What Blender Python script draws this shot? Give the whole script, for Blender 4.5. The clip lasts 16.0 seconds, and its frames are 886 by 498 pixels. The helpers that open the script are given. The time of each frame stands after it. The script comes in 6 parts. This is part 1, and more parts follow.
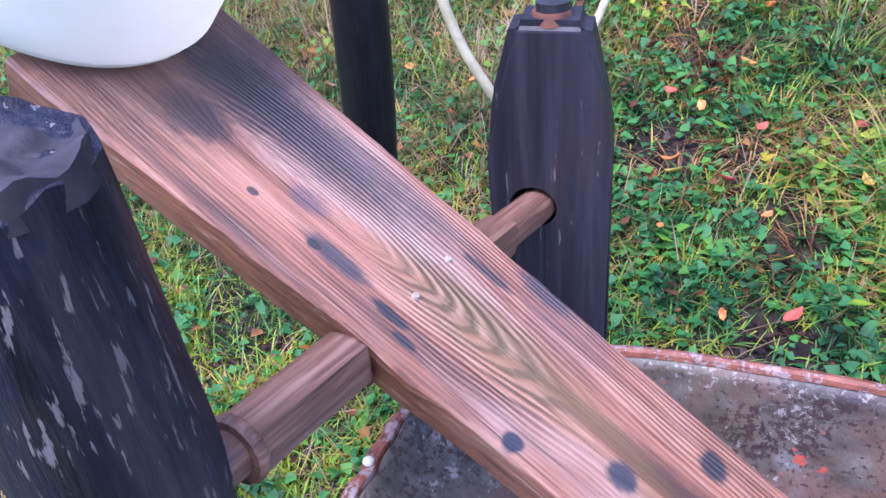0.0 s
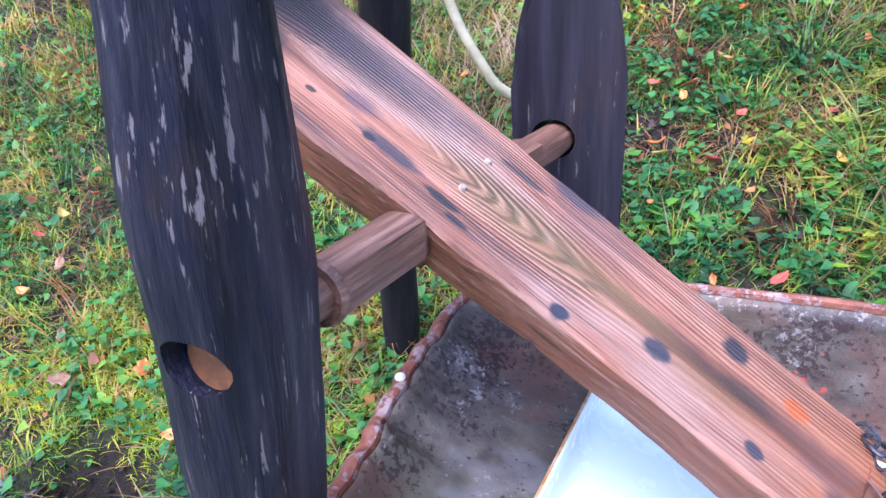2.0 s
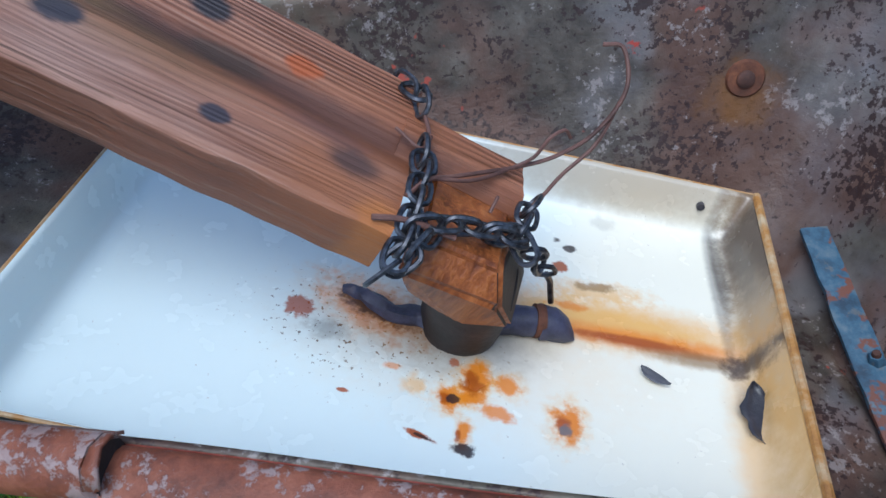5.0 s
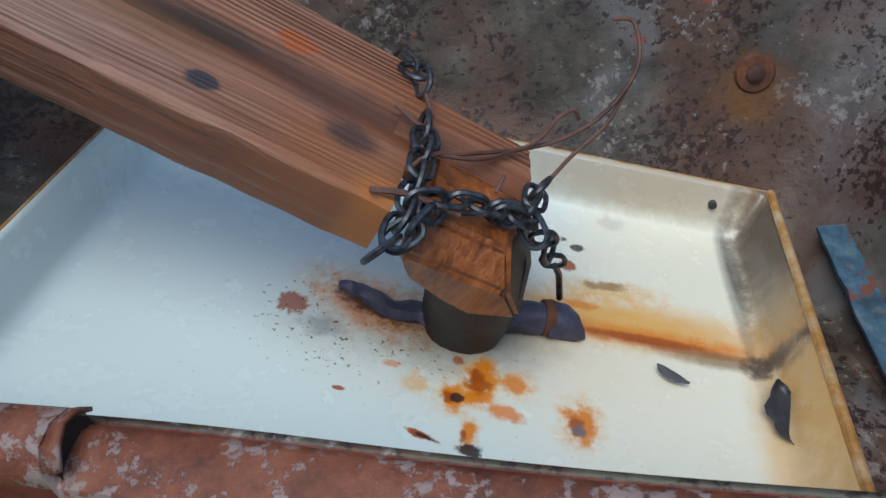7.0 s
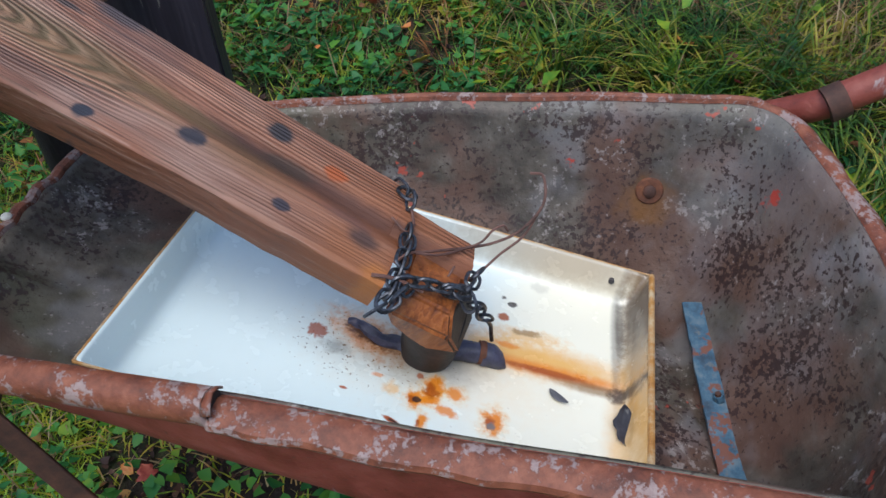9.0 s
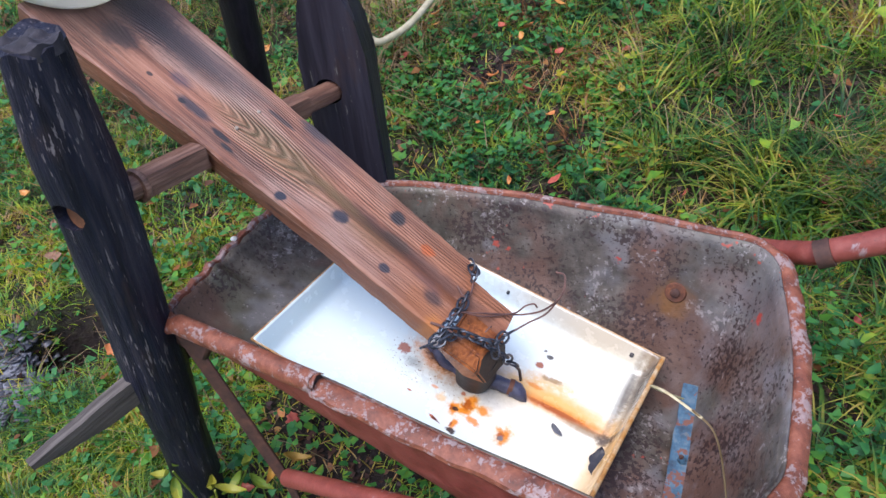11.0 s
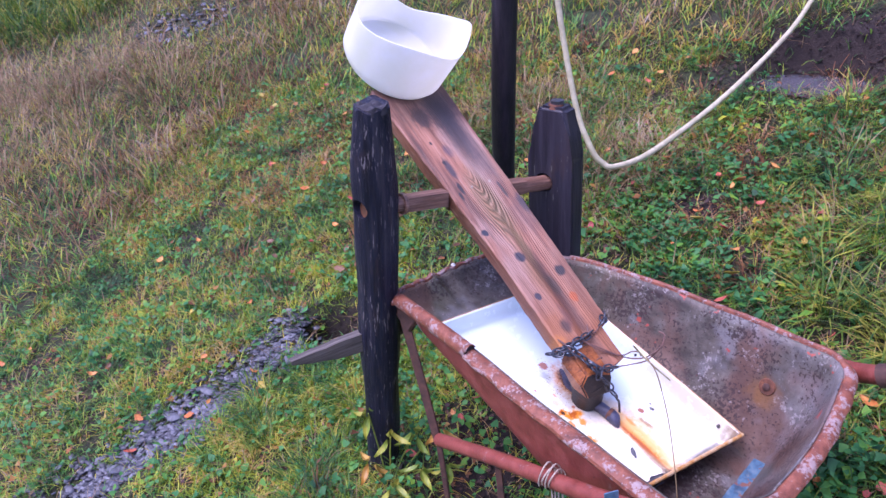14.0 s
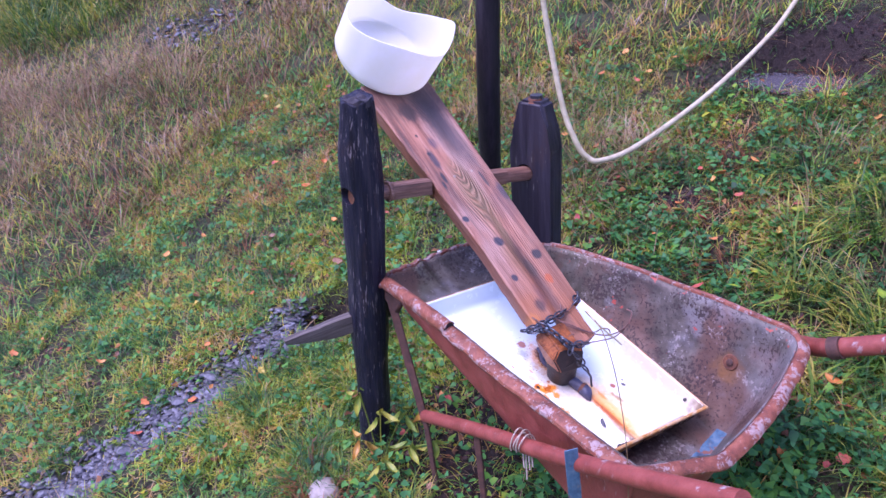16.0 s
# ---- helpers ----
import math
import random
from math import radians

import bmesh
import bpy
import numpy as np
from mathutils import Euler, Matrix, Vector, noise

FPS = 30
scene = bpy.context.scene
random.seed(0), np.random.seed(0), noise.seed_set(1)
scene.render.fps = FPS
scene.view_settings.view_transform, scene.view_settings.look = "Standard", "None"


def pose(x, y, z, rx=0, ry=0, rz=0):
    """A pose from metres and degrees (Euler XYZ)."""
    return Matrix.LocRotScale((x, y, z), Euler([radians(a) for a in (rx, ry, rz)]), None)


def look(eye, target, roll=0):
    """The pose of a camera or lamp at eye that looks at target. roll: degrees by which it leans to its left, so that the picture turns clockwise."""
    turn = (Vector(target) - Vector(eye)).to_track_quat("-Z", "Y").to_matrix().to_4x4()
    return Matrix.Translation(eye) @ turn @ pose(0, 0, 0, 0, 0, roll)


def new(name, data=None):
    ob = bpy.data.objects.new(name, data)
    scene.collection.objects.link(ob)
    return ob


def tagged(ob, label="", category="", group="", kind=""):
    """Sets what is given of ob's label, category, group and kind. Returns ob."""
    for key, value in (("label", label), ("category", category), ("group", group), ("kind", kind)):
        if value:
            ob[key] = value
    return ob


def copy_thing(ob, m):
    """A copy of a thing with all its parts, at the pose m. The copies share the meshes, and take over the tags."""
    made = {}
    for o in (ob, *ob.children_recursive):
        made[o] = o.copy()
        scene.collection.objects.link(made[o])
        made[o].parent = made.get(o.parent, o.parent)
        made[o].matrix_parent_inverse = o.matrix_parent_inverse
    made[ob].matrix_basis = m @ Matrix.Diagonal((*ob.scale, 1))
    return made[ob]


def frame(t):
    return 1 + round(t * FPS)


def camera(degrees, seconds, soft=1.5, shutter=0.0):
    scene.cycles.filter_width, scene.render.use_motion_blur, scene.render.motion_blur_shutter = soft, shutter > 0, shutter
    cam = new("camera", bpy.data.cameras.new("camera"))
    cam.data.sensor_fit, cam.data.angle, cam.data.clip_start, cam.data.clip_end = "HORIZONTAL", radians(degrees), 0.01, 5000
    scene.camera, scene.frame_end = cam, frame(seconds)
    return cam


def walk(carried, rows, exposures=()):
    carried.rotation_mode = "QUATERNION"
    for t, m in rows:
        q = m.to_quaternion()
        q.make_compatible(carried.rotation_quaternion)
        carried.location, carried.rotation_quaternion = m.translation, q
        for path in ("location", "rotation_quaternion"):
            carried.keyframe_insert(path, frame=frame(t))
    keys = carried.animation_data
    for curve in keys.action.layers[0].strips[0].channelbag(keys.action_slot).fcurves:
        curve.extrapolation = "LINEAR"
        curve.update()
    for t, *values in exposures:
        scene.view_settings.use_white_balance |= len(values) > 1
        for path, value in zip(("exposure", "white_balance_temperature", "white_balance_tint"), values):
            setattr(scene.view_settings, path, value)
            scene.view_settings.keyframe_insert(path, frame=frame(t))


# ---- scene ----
cam = camera(62.1, 16.0)
PATH = [
    (0, (0.013, 0.046, 1.493), (-0.102, 1.685, 0.353), -5.3),
    (0.5, (-0.021, 0.016, 1.462), (-0.079, 1.678, 0.351), -3.9),
    (1, (-0.039, -0.011, 1.436), (-0.059, 1.682, 0.372), -3.0),
    (1.5, (-0.053, -0.037, 1.424), (-0.076, 1.665, 0.373), -3.4),
    (2, (-0.065, -0.065, 1.413), (-0.078, 1.634, 0.357), -3.5),
    (2.5, (-0.057, -0.092, 1.416), (-0.03, 1.571, 0.307), -3.9),
    (3, (-0.02, -0.115, 1.418), (0.099, 1.513, 0.264), -4.6),
    (3.5, (0.05, -0.12, 1.403), (0.312, 1.465, 0.212), -4.7),
    (4, (0.13, -0.103, 1.357), (0.519, 1.396, 0.091), -4.8),
    (4.5, (0.191, -0.092, 1.281), (0.596, 1.326, -0.071), -6.2),
    (5, (0.198, -0.05, 1.173), (0.6, 1.32, -0.228), -7.1),
    (5.2, (0.192, -0.034, 1.114), (0.604, 1.36, -0.26), -7.6),
    (7.3, (0.188, -0.057, 1.126), (0.643, 1.375, -0.195), -6.3),
    (7.5, (0.184, -0.075, 1.162), (0.654, 1.336, -0.176), -5.1),
    (8, (0.159, -0.128, 1.257), (0.684, 1.256, -0.088), -4.1),
    (8.2, (0.151, -0.154, 1.284), (0.688, 1.231, -0.054), -3.4),
    (10.3, (0.287, -0.418, 1.582), (0.368, 1.127, 0.316), -3.3),
    (10.5, (0.314, -0.445, 1.631), (0.344, 1.086, 0.344), -3.8),
    (11, (0.334, -0.536, 1.69), (0.246, 1.016, 0.432), -5.5),
    (11.5, (0.352, -0.681, 1.732), (0.081, 0.934, 0.585), -5.0),
    (12, (0.391, -0.81, 1.76), (0.024, 0.845, 0.697), -4.1),
    (12.5, (0.431, -0.889, 1.787), (-0.012, 0.773, 0.767), -5.2),
    (13, (0.501, -0.932, 1.797), (-0.05, 0.732, 0.834), -3.7),
    (13.5, (0.58, -0.991, 1.803), (-0.112, 0.639, 0.873), -3.3),
    (14, (0.641, -1.051, 1.807), (-0.145, 0.551, 0.904), -2.8),
    (14.5, (0.676, -1.094, 1.813), (-0.177, 0.489, 0.936), -2.4),
    (15, (0.696, -1.122, 1.813), (-0.152, 0.468, 0.945), -2.8),
    (15.5, (0.722, -1.127, 1.808), (-0.096, 0.466, 0.917), -2.6),
    (16, (0.757, -1.135, 1.81), (-0.057, 0.461, 0.92), -3.3),
]
EXPOSURES = [(0.0, 1.84, 5350, 29), (1.2, 1.98, 5500, 25), (2.5, 1.98, 5500, 24), (3.5, 1.58, 5550, 17), (4.5, 0.78, 5550, 8), (5.2, 0.42, 5700, 4), (7.3, 0.08, 6300, 1), (8.2, 0.26, 6300, 3), (10.3, 0.93, 6100, 12), (11.0, 1.09, 6120, 15), (12.0, 1.24, 5950, 21), (13.5, 1.4, 5650, 36), (14.5, 1.42, 5500, 48), (16.0, 1.43, 5450, 51)]
walk(cam, [(t, look(eye, target, roll)) for t, eye, target, roll in PATH], EXPOSURES)

# ---- world and light: overcast autumn day ----
world = bpy.data.worlds.new("overcast_sky")
scene.world = world
world.use_nodes = True
wt = world.node_tree
sky = wt.nodes.new("ShaderNodeTexSky")
sky.sky_type, sky.sun_disc = "NISHITA", False
sky.sun_elevation, sky.sun_rotation = radians(67), radians(217)
sky.air_density, sky.dust_density, sky.ozone_density = 1.0, 1.5, 1.0
wt.nodes["Background"].inputs["Strength"].default_value = 0.135
wt.links.new(sky.outputs["Color"], wt.nodes["Background"].inputs["Color"])
sun = new("sun", bpy.data.lights.new("sun", "SUN"))
sun.data.energy, sun.data.angle, sun.data.color = 1.75, radians(45), (1.0, 0.98, 0.95)
sun.matrix_world = look((-1.2, -1.6, 4.8), (0, 0, 0))


# ---- material helpers ----
def shader(name, rough=0.6, metal=0.0):
    m = bpy.data.materials.new(name)
    m.use_nodes = True
    b = m.node_tree.nodes["Principled BSDF"]
    b.inputs["Roughness"].default_value = rough
    b.inputs["Metallic"].default_value = metal
    return m, m.node_tree, b


def node(nt, kind, **ins):
    n = nt.nodes.new(kind)
    for k, v in ins.items():
        key = int(k[1:]) if k[0] == "i" and k[1:].isdigit() else k.replace("_", " ")
        if hasattr(v, "is_linked"):
            nt.links.new(v, n.inputs[key])
        else:
            n.inputs[key].default_value = v
    return n


def math_(nt, op, a, b=0.0, clamp=False):
    n = node(nt, "ShaderNodeMath", i0=a, i1=b)
    n.operation, n.use_clamp = op, clamp
    return n.outputs[0]


def mixc(nt, fac, a, b, blend="MIX"):
    n = nt.nodes.new("ShaderNodeMix")
    n.data_type, n.blend_type = "RGBA", blend
    for i, v in ((0, fac), (6, a), (7, b)):
        if hasattr(v, "is_linked"):
            nt.links.new(v, n.inputs[i])
        else:
            n.inputs[i].default_value = v if i == 0 or len(v) == 4 else (*v, 1)
    return n.outputs[2]


def ramp(nt, fac, stops):
    n = node(nt, "ShaderNodeValToRGB", Fac=fac)
    e = n.color_ramp.elements
    while len(e) < len(stops):
        e.new(0.5)
    for k, (p, c) in zip(e, stops):
        k.position, k.color = p, (*c, 1) if len(c) == 3 else c
    return n.outputs[0]


def coords(nt, kind="Object", scale=(1, 1, 1)):
    c = nt.nodes.new("ShaderNodeTexCoord").outputs[kind]
    n = node(nt, "ShaderNodeMapping", Vector=c)
    n.inputs["Scale"].default_value = scale
    return n.outputs[0]


def noise_(nt, vec, scale, detail=4.0, rough=0.6, distort=0.0):
    return node(nt, "ShaderNodeTexNoise", Vector=vec, Scale=scale, Detail=detail, Roughness=rough, Distortion=distort).outputs[0]


def step_(nt, val, lo, hi):
    n = node(nt, "ShaderNodeMapRange", i0=val, i1=lo, i2=hi)
    n.interpolation_type = "SMOOTHSTEP"
    return n.outputs[0]


def bump(nt, b, height, strength=0.3, dist=0.002):
    n = node(nt, "ShaderNodeBump", Height=height, Strength=strength, Distance=dist)
    nt.links.new(n.outputs[0], b.inputs["Normal"])


def spot(nt, vec, wob, x, y, rx, ry, turn=0.0, soft=0.5):
    """Mask of one blotch with an uneven edge, in the plane of vec's x and y."""
    m = node(nt, "ShaderNodeMapping", Vector=vec)
    m.vector_type = "TEXTURE"
    m.inputs["Location"].default_value = (x, y, 0)
    m.inputs["Rotation"].default_value = (0, 0, radians(turn))
    m.inputs["Scale"].default_value = (rx, ry, 1000.0)
    ln = node(nt, "ShaderNodeVectorMath", i0=m.outputs[0])
    ln.operation = "LENGTH"
    d = math_(nt, "ADD", ln.outputs["Value"], wob)
    return step_(nt, d, 1.0 + soft * 0.5, 1.0 - soft * 0.5)


def link(nt, out, b, key="Base Color"):
    nt.links.new(out, b.inputs[key])


# ---- materials ----
def make_board_wood():
    m, nt, b = shader("weathered_board", 0.55)
    o = coords(nt)
    sep = node(nt, "ShaderNodeSeparateXYZ", Vector=o)
    x, y, z = sep.outputs
    wander = math_(nt, "MULTIPLY", math_(nt, "SUBTRACT", noise_(nt, coords(nt, scale=(2.2, 9, 9)), 1.0, 3), 0.5), 0.03)
    yy = math_(nt, "ADD", math_(nt, "SUBTRACT", y, 0.012), wander)
    sm = node(nt, "ShaderNodeMath", i0=math_(nt, "ADD", x, 0.36), i1=0.30, i2=0.22)
    sm.operation = "SMOOTH_MIN"
    ripple = math_(nt, "MULTIPLY", math_(nt, "SUBTRACT", noise_(nt, coords(nt, scale=(9, 50, 50)), 1.0, 2), 0.5), 0.006)
    dd = math_(nt, "ADD", math_(nt, "ADD", math_(nt, "MULTIPLY", sm.outputs[0], 0.17), ripple), math_(nt, "MULTIPLY", z, 0.8))
    r = math_(nt, "SQRT", math_(nt, "ADD", math_(nt, "MULTIPLY", yy, yy), math_(nt, "MULTIPLY", dd, dd)))
    rings = math_(nt, "SINE", math_(nt, "MULTIPLY", r, 1500.0))
    fine = noise_(nt, coords(nt, scale=(5, 330, 200)), 1.0, 4, 0.7)
    streak = noise_(nt, coords(nt, scale=(1.6, 28, 28)), 1.0, 4, 0.65)
    blot = noise_(nt, coords(nt, scale=(3, 9, 9)), 1.0, 3)
    base = ramp(nt, streak, [(0.30, (0.065, 0.03, 0.024)), (0.47, (0.27, 0.105, 0.062)), (0.66, (0.53, 0.255, 0.165))])
    base = mixc(nt, step_(nt, blot, 0.48, 0.7), base, (0.40, 0.245, 0.195))
    # below the top face the colour turns to a darker red-brown
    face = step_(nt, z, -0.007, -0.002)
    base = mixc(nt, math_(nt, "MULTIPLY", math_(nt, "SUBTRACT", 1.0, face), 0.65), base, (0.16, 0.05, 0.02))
    worn = math_(nt, "ADD", 0.10, math_(nt, "MULTIPLY", step_(nt, noise_(nt, coords(nt, scale=(2.5, 14, 14)), 1.0, 2), 0.4, 0.62), 0.30))
    grooved = math_(nt, "ADD", step_(nt, math_(nt, "ADD", y, wander), 0.015, 0.05), math_(nt, "MULTIPLY", spot(nt, o, 0.0, -0.15, 0.012, 0.10, 0.05, 0, 1.0), 1.3), True)
    worn = math_(nt, "MULTIPLY", worn, math_(nt, "ADD", 0.45, math_(nt, "MULTIPLY", grooved, 1.5)))
    worn = math_(nt, "ADD", worn, math_(nt, "MULTIPLY", spot(nt, o, 0.0, -0.15, 0.012, 0.085, 0.038, 0, 1.0), 0.4))
    line = math_(nt, "MULTIPLY", math_(nt, "MULTIPLY", step_(nt, rings, -0.1, 0.9), worn), face)
    base = mixc(nt, line, base, (0.07, 0.036, 0.028))
    base = mixc(nt, math_(nt, "MULTIPLY", step_(nt, fine, 0.52, 0.72), 0.45), base, (0.54, 0.365, 0.285))
    base = mixc(nt, math_(nt, "MULTIPLY", step_(nt, fine, 0.46, 0.32), 0.85), base, (0.06, 0.03, 0.022))
    wob = math_(nt, "MULTIPLY", math_(nt, "SUBTRACT", noise_(nt, coords(nt, scale=(60, 110, 60)), 1.0, 4, 0.65), 0.5), 0.9)
    dark = (0.022, 0.02, 0.026)
    blue, wet = (0.022, 0.026, 0.042), (0.30, 0.095, 0.025)
    marks = [(0.17, 0.0, 0.16, 0.14, 0.45, (0.20, 0.07, 0.03), 1.6), (0.215, -0.045, 0.05, 0.04, 0.6, wet, 1.4), (0.235, -0.06, 0.016, 0.016, 0.6, (0.50, 0.17, 0.03), 1.2), (0.27, 0.045, 0.10, 0.05, 0.4, wet, 1.6)]
    # dark bands follow the worn trough, with an olive patch beside it
    marks += [(0.14, 0.025, 0.15, 0.014, 0.65, (0.055, 0.026, 0.022), 1.0), (0.03, 0.018, 0.07, 0.012, 0.5, (0.06, 0.03, 0.025), 1.0), (0.05, -0.002, 0.06, 0.02, 0.35, (0.10, 0.07, 0.02), 1.4), (0.10, 0.028, 0.03, 0.012, 0.5, (0.02, 0.02, 0.012), 0.9)]
    marks += [(-0.087, -0.057, 0.010, 0.0085, 0.97, blue, 0.5), (0.004, -0.010, 0.015, 0.013, 0.92, blue, 0.6), (0.074, 0.066, 0.015, 0.013, 0.95, dark, 0.6), (0.115, -0.036, 0.010, 0.009, 0.9, blue, 0.5), (0.206, -0.019, 0.018, 0.013, 0.75, dark, 1.0), (0.185, 0.0, 0.03, 0.01, 0.4, (0.10, 0.06, 0.07), 1.2)]
    marks += [(-0.293, -0.031, 0.034, 0.010, 0.85, blue, 0.8), (-0.315, -0.036, 0.007, 0.005, 0.95, dark, 0.5), (-0.35, -0.002, 0.020, 0.012, 0.6, (0.06, 0.05, 0.08), 1.1), (-0.385, -0.035, 0.006, 0.004, 0.9, dark, 0.5), (-0.474, -0.012, 0.034, 0.024, 0.85, (0.035, 0.026, 0.032), 0.9), (-0.228, -0.040, 0.020, 0.006, 0.95, dark, 0.6), (-0.205, -0.052, 0.012, 0.004, 0.9, dark, 0.5), (-0.19, 0.070, 0.03, 0.005, 0.85, dark, 0.7), (-0.134, 0.100, 0.030, 0.014, 0.8, blue, 0.9), (-0.10, 0.075, 0.05, 0.03, 0.45, (0.07, 0.045, 0.05), 1.3)]
    marks += [(-0.42, 0.055, 0.13, 0.028, 0.75, (0.032, 0.030, 0.042), 1.2), (-0.50, 0.06, 0.08, 0.05, 0.6, (0.035, 0.03, 0.04), 1.2), (-0.32, 0.075, 0.10, 0.018, 0.4, (0.07, 0.05, 0.06), 1.2), (0.149, 0.053, 0.014, 0.009, 0.9, (0.36, 0.075, 0.015), 0.6), (-0.15, 0.012, 0.11, 0.03, 0.5, (0.17, 0.115, 0.04), 1.3), (-0.02, 0.02, 0.05, 0.01, 0.4, (0.16, 0.10, 0.035), 0.9), (-0.56, 0.02, 0.11, 0.13, 0.6, (0.05, 0.03, 0.025), 0.9)]
    for sx, sy, rx, ry, a, c, soft_ in marks:
        base = mixc(nt, math_(nt, "MULTIPLY", spot(nt, o, wob, sx, sy, rx, ry, 0, soft_), a), base, c)
    link(nt, base, b)
    h = math_(nt, "ADD", math_(nt, "MULTIPLY", math_(nt, "MULTIPLY", rings, worn), -0.9), fine)
    bump(nt, b, h, 0.65, 0.0028)
    link(nt, math_(nt, "ADD", 0.4, math_(nt, "MULTIPLY", blot, 0.35)), b, "Roughness")
    return m


def make_grain(name, dark, mid, light, rough=0.6, long_=3.0, across=60.0, fleck=None, fleck_at=0.66, lift=0.5, gloss=0.4):
    """Wood with its grain along the object's z."""
    m, nt, b = shader(name, rough)
    g = noise_(nt, coords(nt, scale=(across, across, long_)), 1.0, 5, 0.65)
    f = noise_(nt, coords(nt, scale=(across * 4, across * 4, long_ * 3)), 1.0, 3, 0.7)
    p = noise_(nt, coords(nt, scale=(9, 9, 5)), 1.0, 3)
    col = ramp(nt, g, [(0.3, dark), (0.52, mid), (0.75, light)])
    col = mixc(nt, math_(nt, "MULTIPLY", step_(nt, f, 0.45, 0.7), 0.4), col, light)
    if fleck:
        k = noise_(nt, coords(nt, scale=(190, 190, 21)), 1.0, 4, 0.6)
        brown = noise_(nt, coords(nt, scale=(16, 16, 5)), 1.0, 3)
        col = mixc(nt, math_(nt, "MULTIPLY", step_(nt, brown, 0.56, 0.68), 0.4), col, mixc(nt, g, (0.01, 0.007, 0.007), (0.075, 0.042, 0.032)))
        col = mixc(nt, step_(nt, math_(nt, "ADD", k, math_(nt, "MULTIPLY", math_(nt, "SUBTRACT", p, 0.5), 0.35)), fleck_at, fleck_at + 0.05), col, fleck)
    link(nt, col, b)
    bump(nt, b, math_(nt, "ADD", g, math_(nt, "MULTIPLY", f, 0.4)), lift, 0.004)
    link(nt, math_(nt, "ADD", rough - 0.15, math_(nt, "MULTIPLY", p, 0.3)), b, "Roughness")
    b.inputs["Specular IOR Level"].default_value = gloss
    return m


def make_tray(name, outside):
    m, nt, b = shader(name, 0.55)
    o = coords(nt)
    big, mid, fine = noise_(nt, o, 5.0, 4), noise_(nt, o, 24.0, 5, 0.65), noise_(nt, o, 90.0, 4, 0.7)
    if outside:
        col = ramp(nt, mid, [(0.3, (0.14, 0.026, 0.018)), (0.55, (0.23, 0.050, 0.036)), (0.8, (0.29, 0.085, 0.064))])
        run = noise_(nt, coords(nt, scale=(38, 38, 9)), 1.0, 4, 0.65)
        chip = math_(nt, "MULTIPLY", step_(nt, run, 0.6, 0.68), step_(nt, big, 0.45, 0.6))
        col = mixc(nt, chip, col, (0.32, 0.27, 0.27))
        col = mixc(nt, math_(nt, "MULTIPLY", step_(nt, fine, 0.62, 0.7), 0.7), col, (0.09, 0.03, 0.02))
    else:
        wide, flake = noise_(nt, o, 2.6, 3, 0.55), noise_(nt, o, 95.0, 6, 0.72)
        col = ramp(nt, mid, [(0.28, (0.028, 0.021, 0.016)), (0.45, (0.058, 0.047, 0.037)), (0.6, (0.096, 0.080, 0.064)), (0.78, (0.165, 0.145, 0.125))])
        # olive film, rust-brown clouds, bare grey steel
        col = mixc(nt, math_(nt, "MULTIPLY", step_(nt, wide, 0.46, 0.62), 0.55), col, mixc(nt, mid, (0.055, 0.055, 0.030), (0.15, 0.145, 0.09)))
        col = mixc(nt, math_(nt, "MULTIPLY", step_(nt, big, 0.45, 0.60), 0.75), col, mixc(nt, mid, (0.050, 0.022, 0.016), (0.16, 0.075, 0.05)))
        col = mixc(nt, math_(nt, "MULTIPLY", step_(nt, noise_(nt, o, 7.5, 3), 0.56, 0.68), 0.5), col, (0.19, 0.18, 0.19))
        # paler towards the far end: the tray's sheen put into the colour
        sheen_xyz = node(nt, "ShaderNodeSeparateXYZ", Vector=o)
        col = mixc(nt, math_(nt, "MULTIPLY", step_(nt, math_(nt, "ADD", sheen_xyz.outputs[0], math_(nt, "MULTIPLY", math_(nt, "SUBTRACT", noise_(nt, o, 9.0, 5, 0.65), 0.5), 0.5)), 0.68, 0.84), 0.3), col, mixc(nt, fine, (0.16, 0.15, 0.16), (0.32, 0.305, 0.32)))
        # dark pits in drifts, pale flakes in drifts, a few red paint islands
        drift = math_(nt, "MULTIPLY", math_(nt, "SUBTRACT", noise_(nt, o, 6.5, 4, 0.6), 0.5), 0.75)
        pit = step_(nt, math_(nt, "ADD", noise_(nt, o, 120.0, 4, 0.65), drift), 0.555, 0.615)
        col = mixc(nt, math_(nt, "MULTIPLY", pit, 0.9), col, mixc(nt, fine, (0.012, 0.008, 0.009), (0.045, 0.018, 0.014)))
        pale = step_(nt, math_(nt, "ADD", flake, math_(nt, "MULTIPLY", math_(nt, "SUBTRACT", noise_(nt, o, 8.0, 3, 0.6), 0.5), 0.8)), 0.63, 0.70)
        col = mixc(nt, math_(nt, "MULTIPLY", pale, 0.55), col, mixc(nt, fine, (0.24, 0.20, 0.185), (0.44, 0.40, 0.39)))
        col = mixc(nt, step_(nt, math_(nt, "ADD", noise_(nt, o, 17.0, 4, 0.6), math_(nt, "MULTIPLY", math_(nt, "SUBTRACT", noise_(nt, o, 4.0, 2), 0.5), 0.3)), 0.69, 0.72), col, (0.30, 0.05, 0.03))
        for rx_, ry_, rz_, rr_ in ((0.777, 0.357, 0.775, 0.024), (0.80, 0.345, 0.785, 0.011), (0.60, 0.53, 0.77, 0.012)):
            far_ = node(nt, "ShaderNodeVectorMath", i0=o, i1=(rx_, ry_, rz_))
            far_.operation = "DISTANCE"
